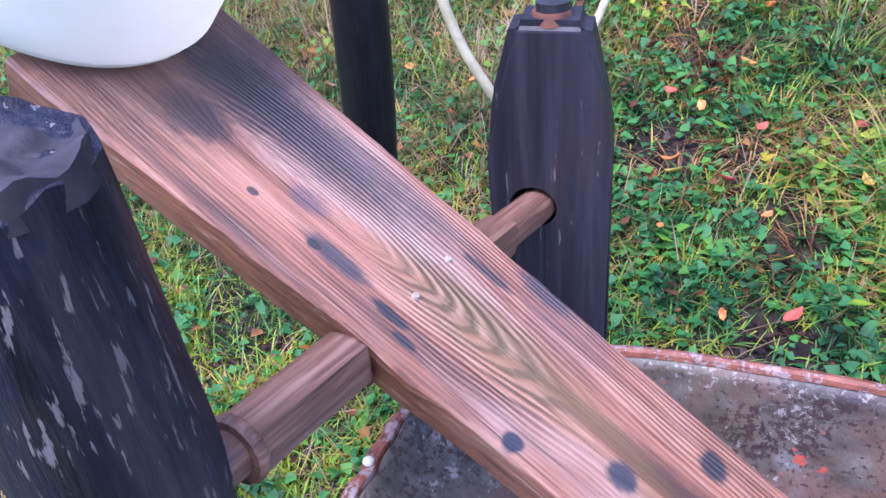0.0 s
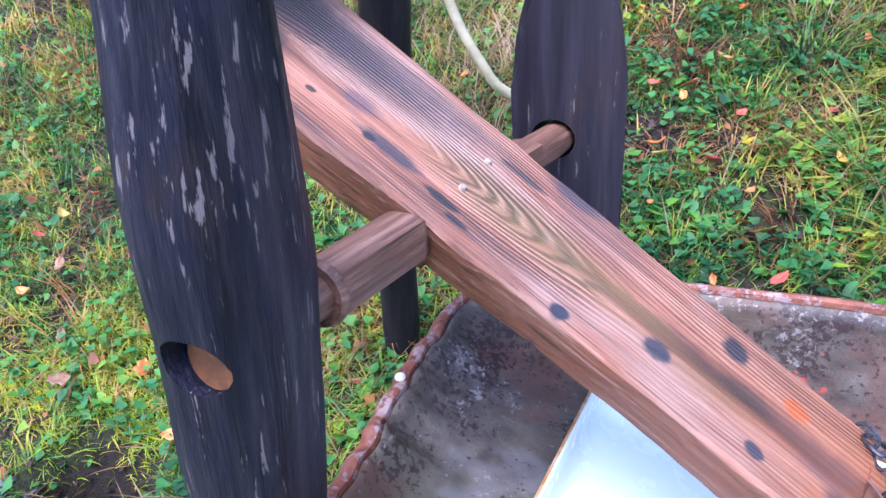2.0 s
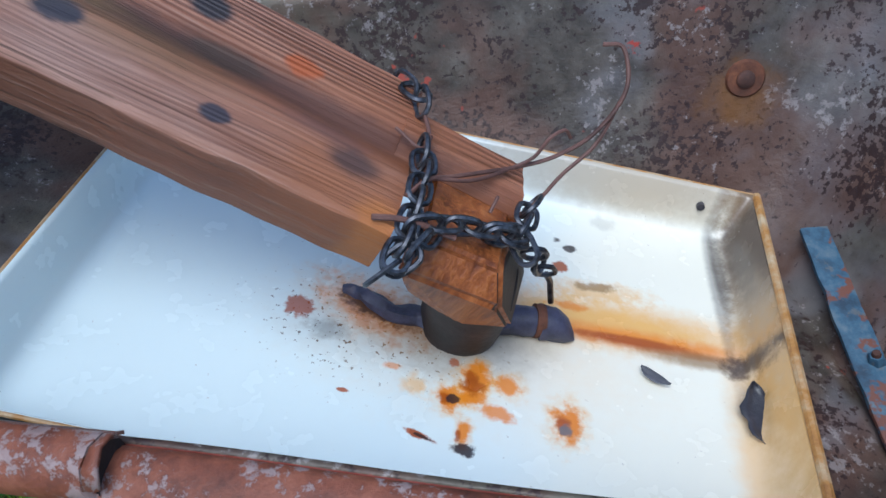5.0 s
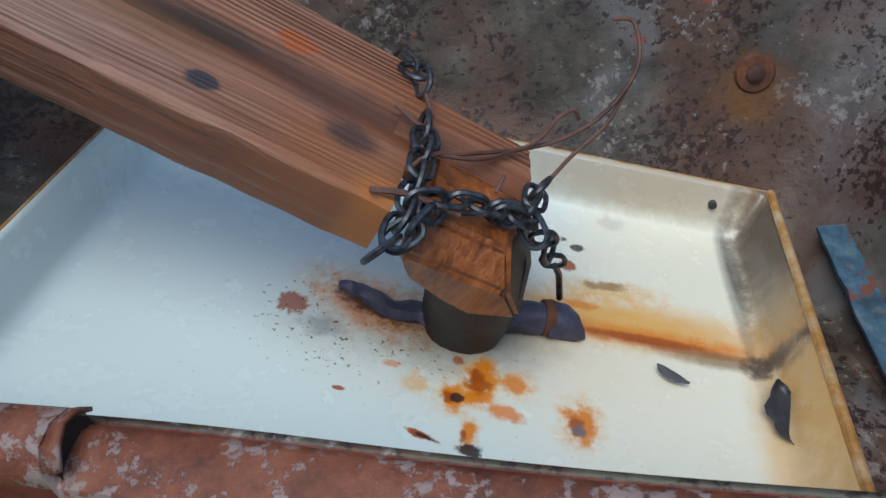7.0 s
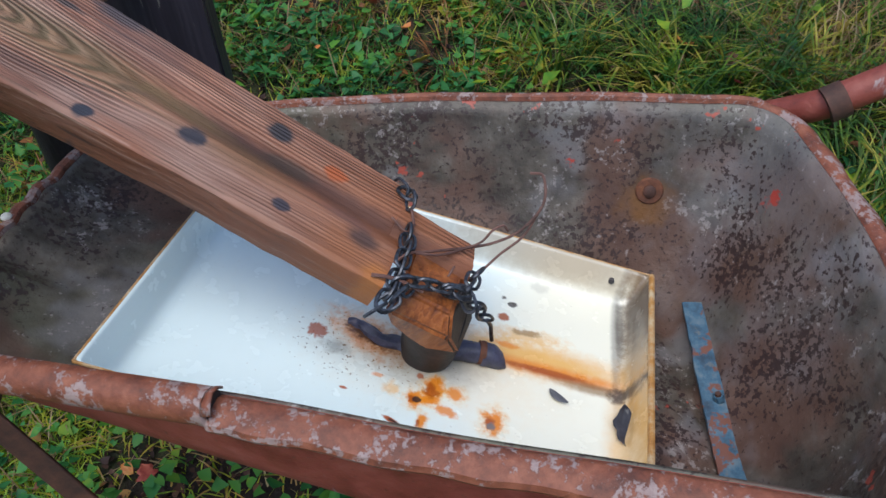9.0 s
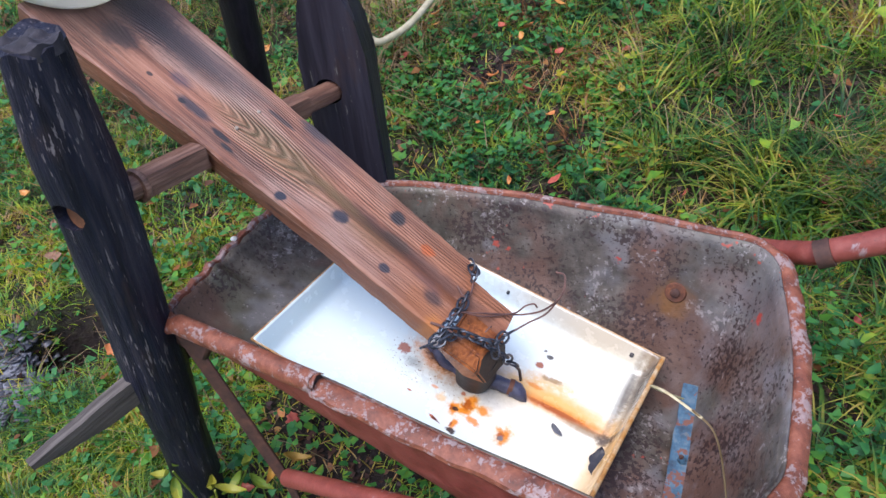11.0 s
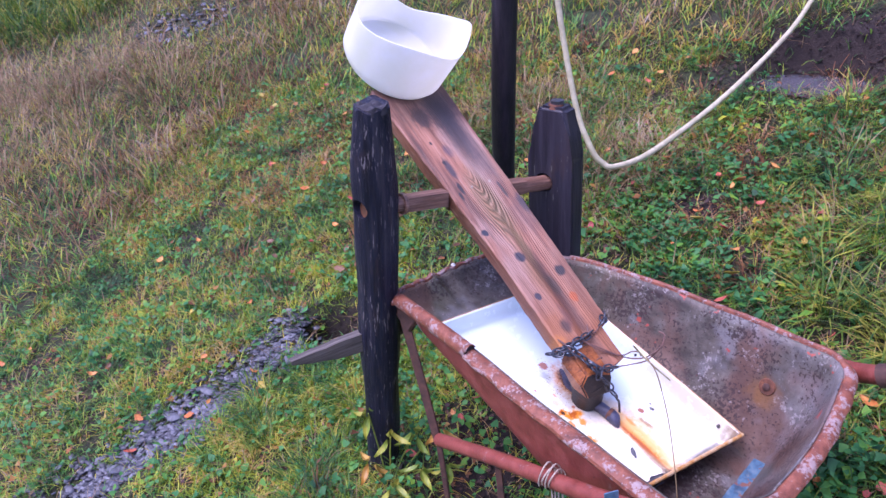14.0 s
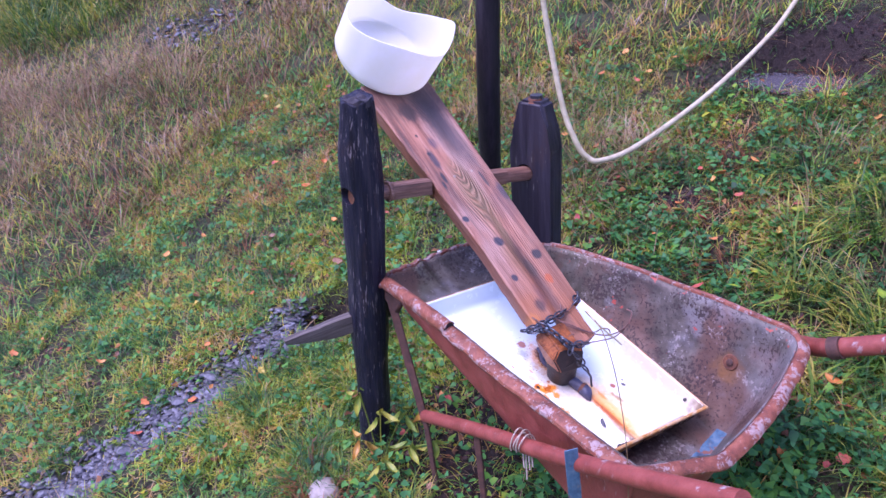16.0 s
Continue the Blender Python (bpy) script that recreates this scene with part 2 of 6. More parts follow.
            col = mixc(nt, step_(nt, math_(nt, "ADD", far_.outputs["Value"], math_(nt, "MULTIPLY", math_(nt, "SUBTRACT", flake, 0.5), 0.03)), rr_, rr_ * 0.7), col, (0.36, 0.045, 0.03))
        halo_ = node(nt, "ShaderNodeVectorMath", i0=o, i1=(0.685, 0.445, 0.725))
        halo_.operation = "DISTANCE"
        col = mixc(nt, math_(nt, "MULTIPLY", step_(nt, math_(nt, "ADD", halo_.outputs["Value"], math_(nt, "MULTIPLY", math_(nt, "SUBTRACT", mid, 0.5), 0.08)), 0.055, 0.02), 0.7), col, (0.20, 0.09, 0.025))
    link(nt, col, b)
    bump(nt, b, math_(nt, "ADD", mid, math_(nt, "MULTIPLY", fine, 0.6)), 0.5, 0.004)
    link(nt, math_(nt, "ADD", 0.35 if outside else 0.29, math_(nt, "MULTIPLY", mid, 0.4)), b, "Roughness")
    return m


def make_rim():
    m, nt, b = shader("worn_rim_paint", 0.55)
    o = coords(nt)
    rustn, flake = noise_(nt, o, 40.0, 5, 0.7), noise_(nt, o, 95.0, 8, 0.72)
    where = noise_(nt, o, 22.0, 4)
    col = ramp(nt, rustn, [(0.3, (0.07, 0.02, 0.012)), (0.5, (0.19, 0.055, 0.028)), (0.7, (0.29, 0.10, 0.055))])
    f = step_(nt, math_(nt, "ADD", flake, math_(nt, "MULTIPLY", math_(nt, "SUBTRACT", where, 0.5), 0.7)), 0.532, 0.588)
    col = mixc(nt, math_(nt, "MULTIPLY", f, 0.85), col, mixc(nt, noise_(nt, o, 90.0, 4), (0.20, 0.12, 0.11), (0.40, 0.33, 0.32)))
    link(nt, col, b)
    bump(nt, b, math_(nt, "ADD", flake, math_(nt, "MULTIPLY", f, 0.3)), 0.5, 0.003)
    return m


def make_rust(name, a, c, d, rough=0.75):
    m, nt, b = shader(name, rough)
    o = coords(nt)
    mid, fine = noise_(nt, o, 35.0, 5, 0.7), noise_(nt, o, 160.0, 4, 0.7)
    col = ramp(nt, mid, [(0.3, a), (0.55, c), (0.75, d)])
    link(nt, col, b)
    bump(nt, b, math_(nt, "ADD", mid, fine), 0.4, 0.0015)
    return m


def make_enamel():
    m, nt, b = shader("stained_enamel", 0.16)
    o = coords(nt)
    wob = math_(nt, "MULTIPLY", math_(nt, "SUBTRACT", noise_(nt, o, 70.0, 5, 0.65), 0.5), 2.6)
    calm = math_(nt, "MULTIPLY", wob, 0.3)
    slow = noise_(nt, o, 6.0, 3)
    sep = node(nt, "ShaderNodeSeparateXYZ", Vector=o)
    # cool sky reflection painted in at the left, cream towards the right end
    col = mixc(nt, step_(nt, math_(nt, "ADD", sep.outputs[0], math_(nt, "MULTIPLY", slow, 0.2)), 0.38, 0.62), (0.71, 0.82, 0.84), (0.86, 0.83, 0.70))
    col = mixc(nt, math_(nt, "MULTIPLY", step_(nt, noise_(nt, o, 260.0, 2), 0.73, 0.78), 0.5), col, (0.25, 0.2, 0.18))
    halo, rust, dark = (0.76, 0.40, 0.08), (0.34, 0.065, 0.006), (0.03, 0.02, 0.022)
    # black specks thrown round the hammer
    near_ = spot(nt, o, 0.0, 0.26, -0.235, 0.11, 0.06, 0, 1.2)
    speck = step_(nt, math_(nt, "ADD", noise_(nt, o, 210.0, 2), math_(nt, "MULTIPLY", near_, 0.07)), 0.70, 0.74)
    col = mixc(nt, math_(nt, "MULTIPLY", math_(nt, "MULTIPLY", speck, near_), 0.9), col, dark)
    layers = []
    for sx, sy, rx, ry, t, s, a, c in BLOTS:
        if c == "o" and ry > 0.0075 and rx < 0.05:
            layers.append((sx, sy, rx * 1.3, ry * 1.3, t, 1.3, a * 0.6, "h"))
        layers.append((sx, sy, rx, ry, t, s, a, c))
        if c == "o" and 0.0095 < ry < 0.02:
            layers.append((sx - 0.004, sy - 0.002, rx * 0.5, ry * 0.5, t, 0.8, 0.85, "r"))
    for sx, sy, rx, ry, t, s, a, c in layers:
        col = mixc(nt, math_(nt, "MULTIPLY", spot(nt, o, calm if max(rx, ry) > 0.05 else wob, sx, sy, rx, ry, t, s), a), col, {"h": halo, "r": rust, "d": dark, "o": (0.72, 0.215, 0.008), "g": (0.16, 0.15, 0.15), "b": (0.26, 0.15, 0.06)}[c])
    link(nt, col, b)
    b.inputs["Specular IOR Level"].default_value = 0.8
    bump(nt, b, slow, 0.08, 0.004)
    link(nt, math_(nt, "ADD", 0.18, math_(nt, "MULTIPLY", noise_(nt, o, 25.0, 3), 0.16)), b, "Roughness")
    return m


def make_grass(name, stops):
    m, nt, b = shader(name, 0.55)
    b.inputs["Specular IOR Level"].default_value = 0.38
    g = nt.nodes.new("ShaderNodeNewGeometry")
    big = noise_(nt, g.outputs["Position"], 2.3, 4, 0.6)
    v = math_(nt, "ADD", math_(nt, "MULTIPLY", g.outputs["Random Per Island"], 0.38), math_(nt, "ADD", math_(nt, "MULTIPLY", math_(nt, "SUBTRACT", big, 0.5), 1.5), math_(nt, "MULTIPLY", math_(nt, "SUBTRACT", noise_(nt, g.outputs["Position"], 11.0, 3), 0.5), 1.6)))
    col = ramp(nt, math_(nt, "ADD", v, 0.27), stops)
    link(nt, col, b)
    t = node(nt, "ShaderNodeBsdfTranslucent", Color=col)
    mx = node(nt, "ShaderNodeMixShader", i0=0.35)
    out = nt.nodes["Material Output"]
    nt.links.new(b.outputs[0], mx.inputs[1])
    nt.links.new(t.outputs[0], mx.inputs[2])
    nt.links.new(mx.outputs[0], out.inputs[0])
    return m


def make_plain(name, a, c, scale=40.0, rough=0.5, metal=0.0, lift=0.2):
    m, nt, b = shader(name, rough, metal)
    o = coords(nt)
    f = noise_(nt, o, scale, 5, 0.65)
    link(nt, mixc(nt, step_(nt, f, 0.35, 0.65), a, c), b)
    bump(nt, b, f, lift, 0.0015)
    return m


def make_leaf(name, a, c):
    m, nt, b = shader(name, 0.5)
    f = noise_(nt, coords(nt), 60.0, 4)
    r = nt.nodes.new("ShaderNodeObjectInfo").outputs["Random"]
    col = mixc(nt, step_(nt, math_(nt, "ADD", f, math_(nt, "MULTIPLY", math_(nt, "SUBTRACT", r, 0.5), 0.4)), 0.35, 0.65), a, c)
    link(nt, col, b)
    return m


def make_earth():
    m, nt, b = shader("autumn_soil", 0.85)
    o = coords(nt)
    a, f = noise_(nt, o, 2.5, 5), noise_(nt, o, 45.0, 5, 0.7)
    col = ramp(nt, f, [(0.3, (0.010, 0.007, 0.006)), (0.5, (0.032, 0.021, 0.014)), (0.7, (0.07, 0.048, 0.03))])
    col = mixc(nt, math_(nt, "MULTIPLY", step_(nt, a, 0.30, 0.5), 0.8), col, mixc(nt, step_(nt, noise_(nt, o, 60.0, 3, 0.7), 0.4, 0.65), (0.018, 0.024, 0.007), (0.065, 0.085, 0.018)))
    wob = math_(nt, "MULTIPLY", math_(nt, "SUBTRACT", f, 0.5), 0.9)
    # dark soil patches, with shade painted in under the barrow and in the hole
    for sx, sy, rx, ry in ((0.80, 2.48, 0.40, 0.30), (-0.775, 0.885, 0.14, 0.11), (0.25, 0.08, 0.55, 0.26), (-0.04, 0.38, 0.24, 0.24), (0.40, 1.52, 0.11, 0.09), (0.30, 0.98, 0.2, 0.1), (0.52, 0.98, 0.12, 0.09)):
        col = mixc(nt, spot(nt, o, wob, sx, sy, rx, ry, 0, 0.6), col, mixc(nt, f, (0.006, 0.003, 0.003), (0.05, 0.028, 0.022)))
    link(nt, col, b)
    bump(nt, b, math_(nt, "ADD", f, noise_(nt, o, 160.0, 4, 0.7)), 0.9, 0.02)
    return m


# pan stains and soft dark patches round the hammer foot: place, radii, turn, softness, strength, colour
BLOTS = [(0.35, -0.22, 0.12, 0.07, 0, 1.6, 0.3, "h"), (0.47, -0.172, 0.125, 0.026, 2, 1.4, 0.9, "h"), (0.49, -0.186, 0.11, 0.010, 2, 1.4, 0.85, "o"), (0.52, -0.192, 0.07, 0.0035, 2, 1.5, 0.6, "r"), (0.455, -0.135, 0.045, 0.012, 5, 1.3, 0.6, "h"), (0.42, -0.11, 0.007, 0.007, 0, 0.5, 0.9, "r"), (0.262, -0.212, 0.045, 0.022, -20, 1.2, 0.7, "o"), (0.26, -0.212, 0.034, 0.01, -22, 0.8, 0.85, "d"), (0.197, -0.228, 0.012, 0.011, 20, 0.5, 0.85, "r"), (0.467, -0.03, 0.014, 0.009, 0, 1.0, 0.25, "g"), (0.577, -0.1, 0.006, 0.12, 0, 1.2, 0.6, "g"), (0.335, -0.215, 0.06, 0.045, 0, 1.2, 0.45, "d"), (0.27, -0.24, 0.07, 0.03, 0, 1.6, 0.2, "d")]
BLOTS += [(0.606, -0.2, 0.022, 0.26, 0, 0.8, 0.8, "b"), (0.603, -0.06, 0.016, 0.07, 0, 1.2, 0.8, "d"), (0.585, -0.30, 0.02, 0.12, 0, 1.3, 0.6, "h"), (0.583, -0.07, 0.006, 0.06, 0, 1.0, 0.6, "d"), (0.46, -0.004, 0.17, 0.010, 0, 1.2, 0.55, "b"), (0.555, -0.196, 0.055, 0.008, 2, 1.2, 0.75, "b"), (0.582, -0.198, 0.014, 0.012, 0, 1.2, 0.8, "d"), (0.455, -0.128, 0.018, 0.006, 8, 0.9, 0.7, "b"), (0.43, -0.08, 0.006, 0.005, 0, 0.6, 0.9, "d"), (0.418, -0.07, 0.004, 0.004, 0, 0.6, 0.9, "d")]
BLOTS += [(0.3349, -0.2878, 0.0121, 0.0104, 0, 0.7, 0.95, "o"), (0.3541, -0.2639, 0.0106, 0.0148, 10, 0.8, 0.95, "o"), (0.3521, -0.2821, 0.0106, 0.0092, 0, 0.9, 0.9, "o"), (0.3051, -0.2833, 0.0078, 0.0096, 0, 1.2, 0.6, "h"), (0.3795, -0.2662, 0.0085, 0.0089, 0, 0.9, 0.85, "o"), (0.3729, -0.2945, 0.0142, 0.0063, -15, 0.9, 0.85, "o"), (0.3513, -0.2732, 0.0092, 0.0074, -20, 0.7, 0.8, "r"), (0.3366, -0.2894, 0.005, 0.0044, 0, 0.5, 0.9, "d"), (0.3339, -0.2533, 0.0043, 0.0037, 0, 0.5, 0.8, "r"), (0.2839, -0.2694, 0.0064, 0.0037, 0, 0.8, 0.6, "o"), (0.4277, -0.2903, 0.0114, 0.0163, 0, 0.8, 0.95, "o"), (0.4261, -0.2974, 0.0057, 0.0056, 0, 0.6, 0.9, "g"), (0.3486, -0.3203, 0.005, 0.0111, 0, 0.9, 0.9, "o"), (0.3505, -0.3326, 0.0078, 0.0059, 0, 0.5, 0.95, "d"), (0.3159, -0.3283, 0.0106, 0.0033, -15, 0.5, 0.95, "r"), (0.3192, -0.3292, 0.0071, 0.0019, -15, 0.4, 0.9, "d"), (0.2521, -0.3021, 0.005, 0.0019, 0, 0.5, 0.9, "r"), (0.2252, -0.2448, 0.0142, 0.0096, 0, 1.4, 0.4, "d"), (0.6481, -0.2901, 0.0025, 0.0026, 0, 0.5, 0.7, "d"), (0.4304, -0.1602, 0.016, 0.0048, 5, 1.1, 0.75, "o")]

WOOD = make_board_wood()
BLACKPOST = make_grain("dark_weathered_post", (0.004, 0.004, 0.009), (0.011, 0.012, 0.025), (0.040, 0.035, 0.045), 0.5, 4.0, 55.0, (0.14, 0.12, 0.125), 0.61, 1.0, 0.22)
DARKPLANK = make_grain("dark_oiled_plank", (0.010, 0.008, 0.013), (0.020, 0.017, 0.026), (0.040, 0.035, 0.047), 0.45, 3.0, 30.0, (0.12, 0.11, 0.10), 0.68, 0.45, 0.3)
POLEWOOD = make_grain("dark_brown_pole", (0.006, 0.005, 0.008), (0.015, 0.012, 0.018), (0.035, 0.027, 0.034), 0.45, 2.0, 40.0, gloss=0.25)
BARWOOD = make_grain("reddish_bar_wood", (0.035, 0.018, 0.013), (0.145, 0.068, 0.045), (0.29, 0.165, 0.12), 0.5, 5.0, 90.0)
GREYWOOD = make_grain("grey_weathered_wood", (0.03, 0.022, 0.019), (0.075, 0.06, 0.052), (0.16, 0.135, 0.12), 0.7, 4.0, 80.0)
WETWOOD = make_grain("wet_orange_wood", (0.09, 0.022, 0.007), (0.27, 0.078, 0.019), (0.44, 0.155, 0.045), 0.36, 6.0, 60.0)
ENDWOOD = make_plain("cut_wood_end", (0.17, 0.065, 0.025), (0.085, 0.032, 0.014), 60.0, 0.6)
TRAY_IN, TRAY_OUT, RIM = make_tray("rusty_grey_steel", False), make_tray("red_barrow_paint", True), make_rim()
REDTUBE = make_tray("red_tube_paint", True)
DARKRUST = make_rust("dark_rust", (0.03, 0.015, 0.012), (0.075, 0.03, 0.02), (0.13, 0.05, 0.03))
RUSTDISC = make_rust("brown_rust", (0.05, 0.02, 0.012), (0.13, 0.045, 0.022), (0.24, 0.09, 0.035))
WIRERUST = make_rust("rusted_wire", (0.06, 0.028, 0.022), (0.14, 0.065, 0.05), (0.22, 0.11, 0.08), 0.6)
STEEL = make_plain("galvanised_chain", (0.04, 0.042, 0.05), (0.12, 0.125, 0.145), 120.0, 0.42, 0.8)
IRON = make_rust("wet_black_iron", (0.012, 0.012, 0.018), (0.03, 0.028, 0.035), (0.07, 0.06, 0.07), 0.35)
FOOTBLACK = make_rust("blackened_foot", (0.006, 0.005, 0.005), (0.018, 0.012, 0.012), (0.05, 0.028, 0.022), 0.6)
PIPERUST = make_rust("blue_black_rusted_pipe", (0.016, 0.016, 0.030), (0.06, 0.06, 0.105), (0.11, 0.09, 0.12), 0.5)
ENAMEL = make_enamel()
PANRIM = make_rust("rusted_enamel_edge", (0.55, 0.45, 0.30), (0.42, 0.20, 0.05), (0.22, 0.08, 0.025), 0.5)
BUCKET = make_plain("white_bucket_plastic", (0.88, 0.87, 0.89), (0.80, 0.79, 0.68), 7.0, 0.4, 0.0, 0.05)
bt = BUCKET.node_tree
# algae run and a dark scuff on the bucket's outside
bco = coords(bt)
bwob = math_(bt, "MULTIPLY", math_(bt, "SUBTRACT", noise_(bt, bco, 30.0, 4), 0.5), 0.9)
bpaint = bt.nodes["Principled BSDF"].inputs["Base Color"].links[0].from_socket
for bx_, by_, br_, ba_, bc_ in ((0.035, -0.150, 0.034, 0.5, (0.55, 0.58, 0.36)), (-0.03, -0.150, 0.03, 0.3, (0.60, 0.60, 0.45)), (0.135, 0.03, 0.03, 0.35, (0.72, 0.66, 0.40))):
    bpaint = mixc(bt, math_(bt, "MULTIPLY", spot(bt, bco, bwob, bx_, by_, br_, br_, 0, 1.2), ba_), bpaint, bc_)
link(bt, bpaint, bt.nodes["Principled BSDF"])
btr = node(bt, "ShaderNodeBsdfTranslucent", Color=(0.95, 0.94, 0.90, 1))
bmx = node(bt, "ShaderNodeMixShader", i0=0.5)
bt.links.new(bt.nodes["Principled BSDF"].outputs[0], bmx.inputs[1])
bt.links.new(btr.outputs[0], bmx.inputs[2])
bt.links.new(bmx.outputs[0], bt.nodes["Material Output"].inputs[0])
HOSE = make_plain("cream_hose", (0.47, 0.41, 0.27), (0.36, 0.31, 0.19), 30.0, 0.45, 0.0, 0.1)
BLUE, bnt, bb = shader("blue_flaking_paint", 0.5)
bo = coords(bnt)
bcol = ramp(bnt, noise_(bnt, bo, 40.0, 5, 0.7), [(0.3, (0.022, 0.042, 0.07)), (0.5, (0.045, 0.105, 0.165)), (0.7, (0.13, 0.17, 0.20))])
bcol = mixc(bnt, step_(bnt, noise_(bnt, bo, 22.0, 4, 0.65), 0.55, 0.59), bcol, (0.15, 0.055, 0.035))
bcol = mixc(bnt, math_(bnt, "MULTIPLY", step_(bnt, noise_(bnt, bo, 30.0, 5, 0.7), 0.42, 0.36), 0.7), bcol, (0.13, 0.125, 0.12))
link(bnt, bcol, bb)
bump(bnt, bb, noise_(bnt, bo, 60.0, 5, 0.7), 0.4, 0.002)
DRYBLADE = make_plain("dry_grass_blade", (0.55, 0.46, 0.28), (0.40, 0.31, 0.16), 90.0, 0.6)
TWINE = make_plain("pale_twine", (0.40, 0.34, 0.28), (0.28, 0.22, 0.17), 200.0, 0.8)
SOIL = make_earth()
GRASS = make_grass("meadow_grass", [(0.0, (0.016, 0.058, 0.018)), (0.24, (0.07, 0.22, 0.055)), (0.46, (0.20, 0.36, 0.045)), (0.64, (0.48, 0.46, 0.05)), (0.80, (0.52, 0.27, 0.075)), (1.0, (0.56, 0.42, 0.21))])
STRAW = make_grass("dead_grass", [(0.0, (0.09, 0.055, 0.025)), (0.35, (0.22, 0.14, 0.065)), (0.7, (0.36, 0.25, 0.135)), (1.0, (0.48, 0.38, 0.25))])
# darker copy of the meadow grass; shade in the tufts put into its colour
SHADEGRASS = make_grass("deep_green_sedge", [(0.0, (0.012, 0.042, 0.016)), (0.35, (0.04, 0.11, 0.022)), (0.55, (0.13, 0.21, 0.022)), (0.75, (0.38, 0.34, 0.05)), (1.0, (0.48, 0.33, 0.11))])
CLOVER = make_grass("ground_cover", [(0.0, (0.012, 0.06, 0.022)), (0.4, (0.045, 0.20, 0.055)), (0.75, (0.11, 0.29, 0.035)), (0.92, (0.24, 0.35, 0.03)), (1.0, (0.48, 0.38, 0.025))])
SLATE = make_plain("grey_slate", (0.06, 0.06, 0.07), (0.15, 0.15, 0.17), 25.0, 0.6)
POOL, pnt, pb = shader("spring_water", 0.06)
pb.inputs["Base Color"].default_value = (0.085, 0.08, 0.092, 1)
bump(pnt, pb, noise_(pnt, coords(pnt), 18.0, 3), 0.15, 0.01)
WEEDLEAF = [make_leaf("weed_leaf_orange", (0.30, 0.15, 0.02), (0.38, 0.23, 0.04)), make_leaf("weed_leaf_green", (0.13, 0.19, 0.02), (0.28, 0.27, 0.03))]
LEAVES = [make_leaf("red_leaf", (0.28, 0.04, 0.03), (0.40, 0.09, 0.05)), make_leaf("orange_leaf", (0.45, 0.13, 0.03), (0.50, 0.22, 0.05)), make_leaf("yellow_leaf", (0.42, 0.30, 0.04), (0.32, 0.25, 0.05)), make_leaf("brown_leaf", (0.16, 0.075, 0.04), (0.26, 0.14, 0.08))]


# ---- geometry helpers ----
def part(name, bm, material, parent=None, label="", frame_=None, smooth=True):
    me = bpy.data.meshes.new(name)
    bmesh.ops.recalc_face_normals(bm, faces=bm.faces[:])
    bm.to_mesh(me)
    bm.free()
    for mt in material if isinstance(material, (list, tuple)) else [material]:
        me.materials.append(mt)
    if smooth:
        me.polygons.foreach_set("use_smooth", [True] * len(me.polygons))
        me.set_sharp_from_angle(angle=radians(40))
    ob = new(name, me)
    if frame_ is not None:
        ob.matrix_world = frame_
    if parent is not None:
        ob.parent = parent
        if frame_ is None:
            ob.matrix_parent_inverse = Matrix.Translation(-parent.location)
        else:
            ob.matrix_parent_inverse = world_of(parent).inverted()
    if label:
        ob["label"] = label
    return ob


def world_of(ob):
    m = ob.matrix_basis.copy()
    while ob.parent is not None:
        m = ob.parent.matrix_basis @ ob.matrix_parent_inverse @ m if ob.parent.parent is None else world_of(ob.parent) @ ob.matrix_parent_inverse @ m
        break
    return m


def thing(name, at, label, category, group="", kind=""):
    ob = new(name)
    ob.empty_display_size = 0.1
    ob.location = at
    return tagged(ob, label, category, group, kind)


def spline(pts, n=8):
    """Points along a smooth curve through pts."""
    p = [Vector(q) for q in pts]
    p = [p[0] * 2 - p[1], *p, p[-1] * 2 - p[-2]]
    out = []
    for i in range(1, len(p) - 2):
        for k in range(n):
            t = k / n
            out.append(0.5 * ((2 * p[i]) + (p[i + 1] - p[i - 1]) * t + (2 * p[i - 1] - 5 * p[i] + 4 * p[i + 1] - p[i + 2]) * t * t + (3 * p[i] - p[i - 1] - 3 * p[i + 1] + p[i + 2]) * t ** 3))
    out.append(p[-2])
    return out


def sweep(bm, pts, radius, sides=8, shape=None, closed=False, up=(0, 0, 1)):
    """A tube along pts. radius: a number or f(share, angle); shape: (x, y) outline in place of a circle."""
    n = len(pts)
    side = None
    rings = []
    for i, p in enumerate(pts):
        if closed:
            d = (pts[(i + 1) % n] - pts[i - 1]).normalized()
        else:
            d = (pts[min(i + 1, n - 1)] - pts[max(i - 1, 0)]).normalized()
        if side is None:
            ref = Vector(up)
            if abs(ref.dot(d)) > 0.95:
                ref = Vector((1, 0, 0))
            side = d.cross(ref).normalized()
        else:
            side = (side - d * side.dot(d)).normalized()
        other = side.cross(d)
        ring = []
        for k in range(len(shape) if shape else sides):
            if shape:
                ring.append(bm.verts.new(p + side * shape[k][0] + other * shape[k][1]))
            else:
                a = 2 * math.pi * k / sides
                r = radius(i / (n - 1), a) if callable(radius) else radius
                ring.append(bm.verts.new(p + (side * math.cos(a) + other * math.sin(a)) * r))
        rings.append(ring)
    m = len(rings[0])
    for i in range(n if closed else n - 1):
        a, b = rings[i], rings[(i + 1) % n]
        for k in range(m):
            bm.faces.new((a[k], a[(k + 1) % m], b[(k + 1) % m], b[k]))
    if not closed:
        bm.faces.new(rings[0][::-1])
        bm.faces.new(rings[-1])
    return rings


def line_pts(a, b, n):
    a, b = Vector(a), Vector(b)
    return [a.lerp(b, i / n) for i in range(n + 1)]


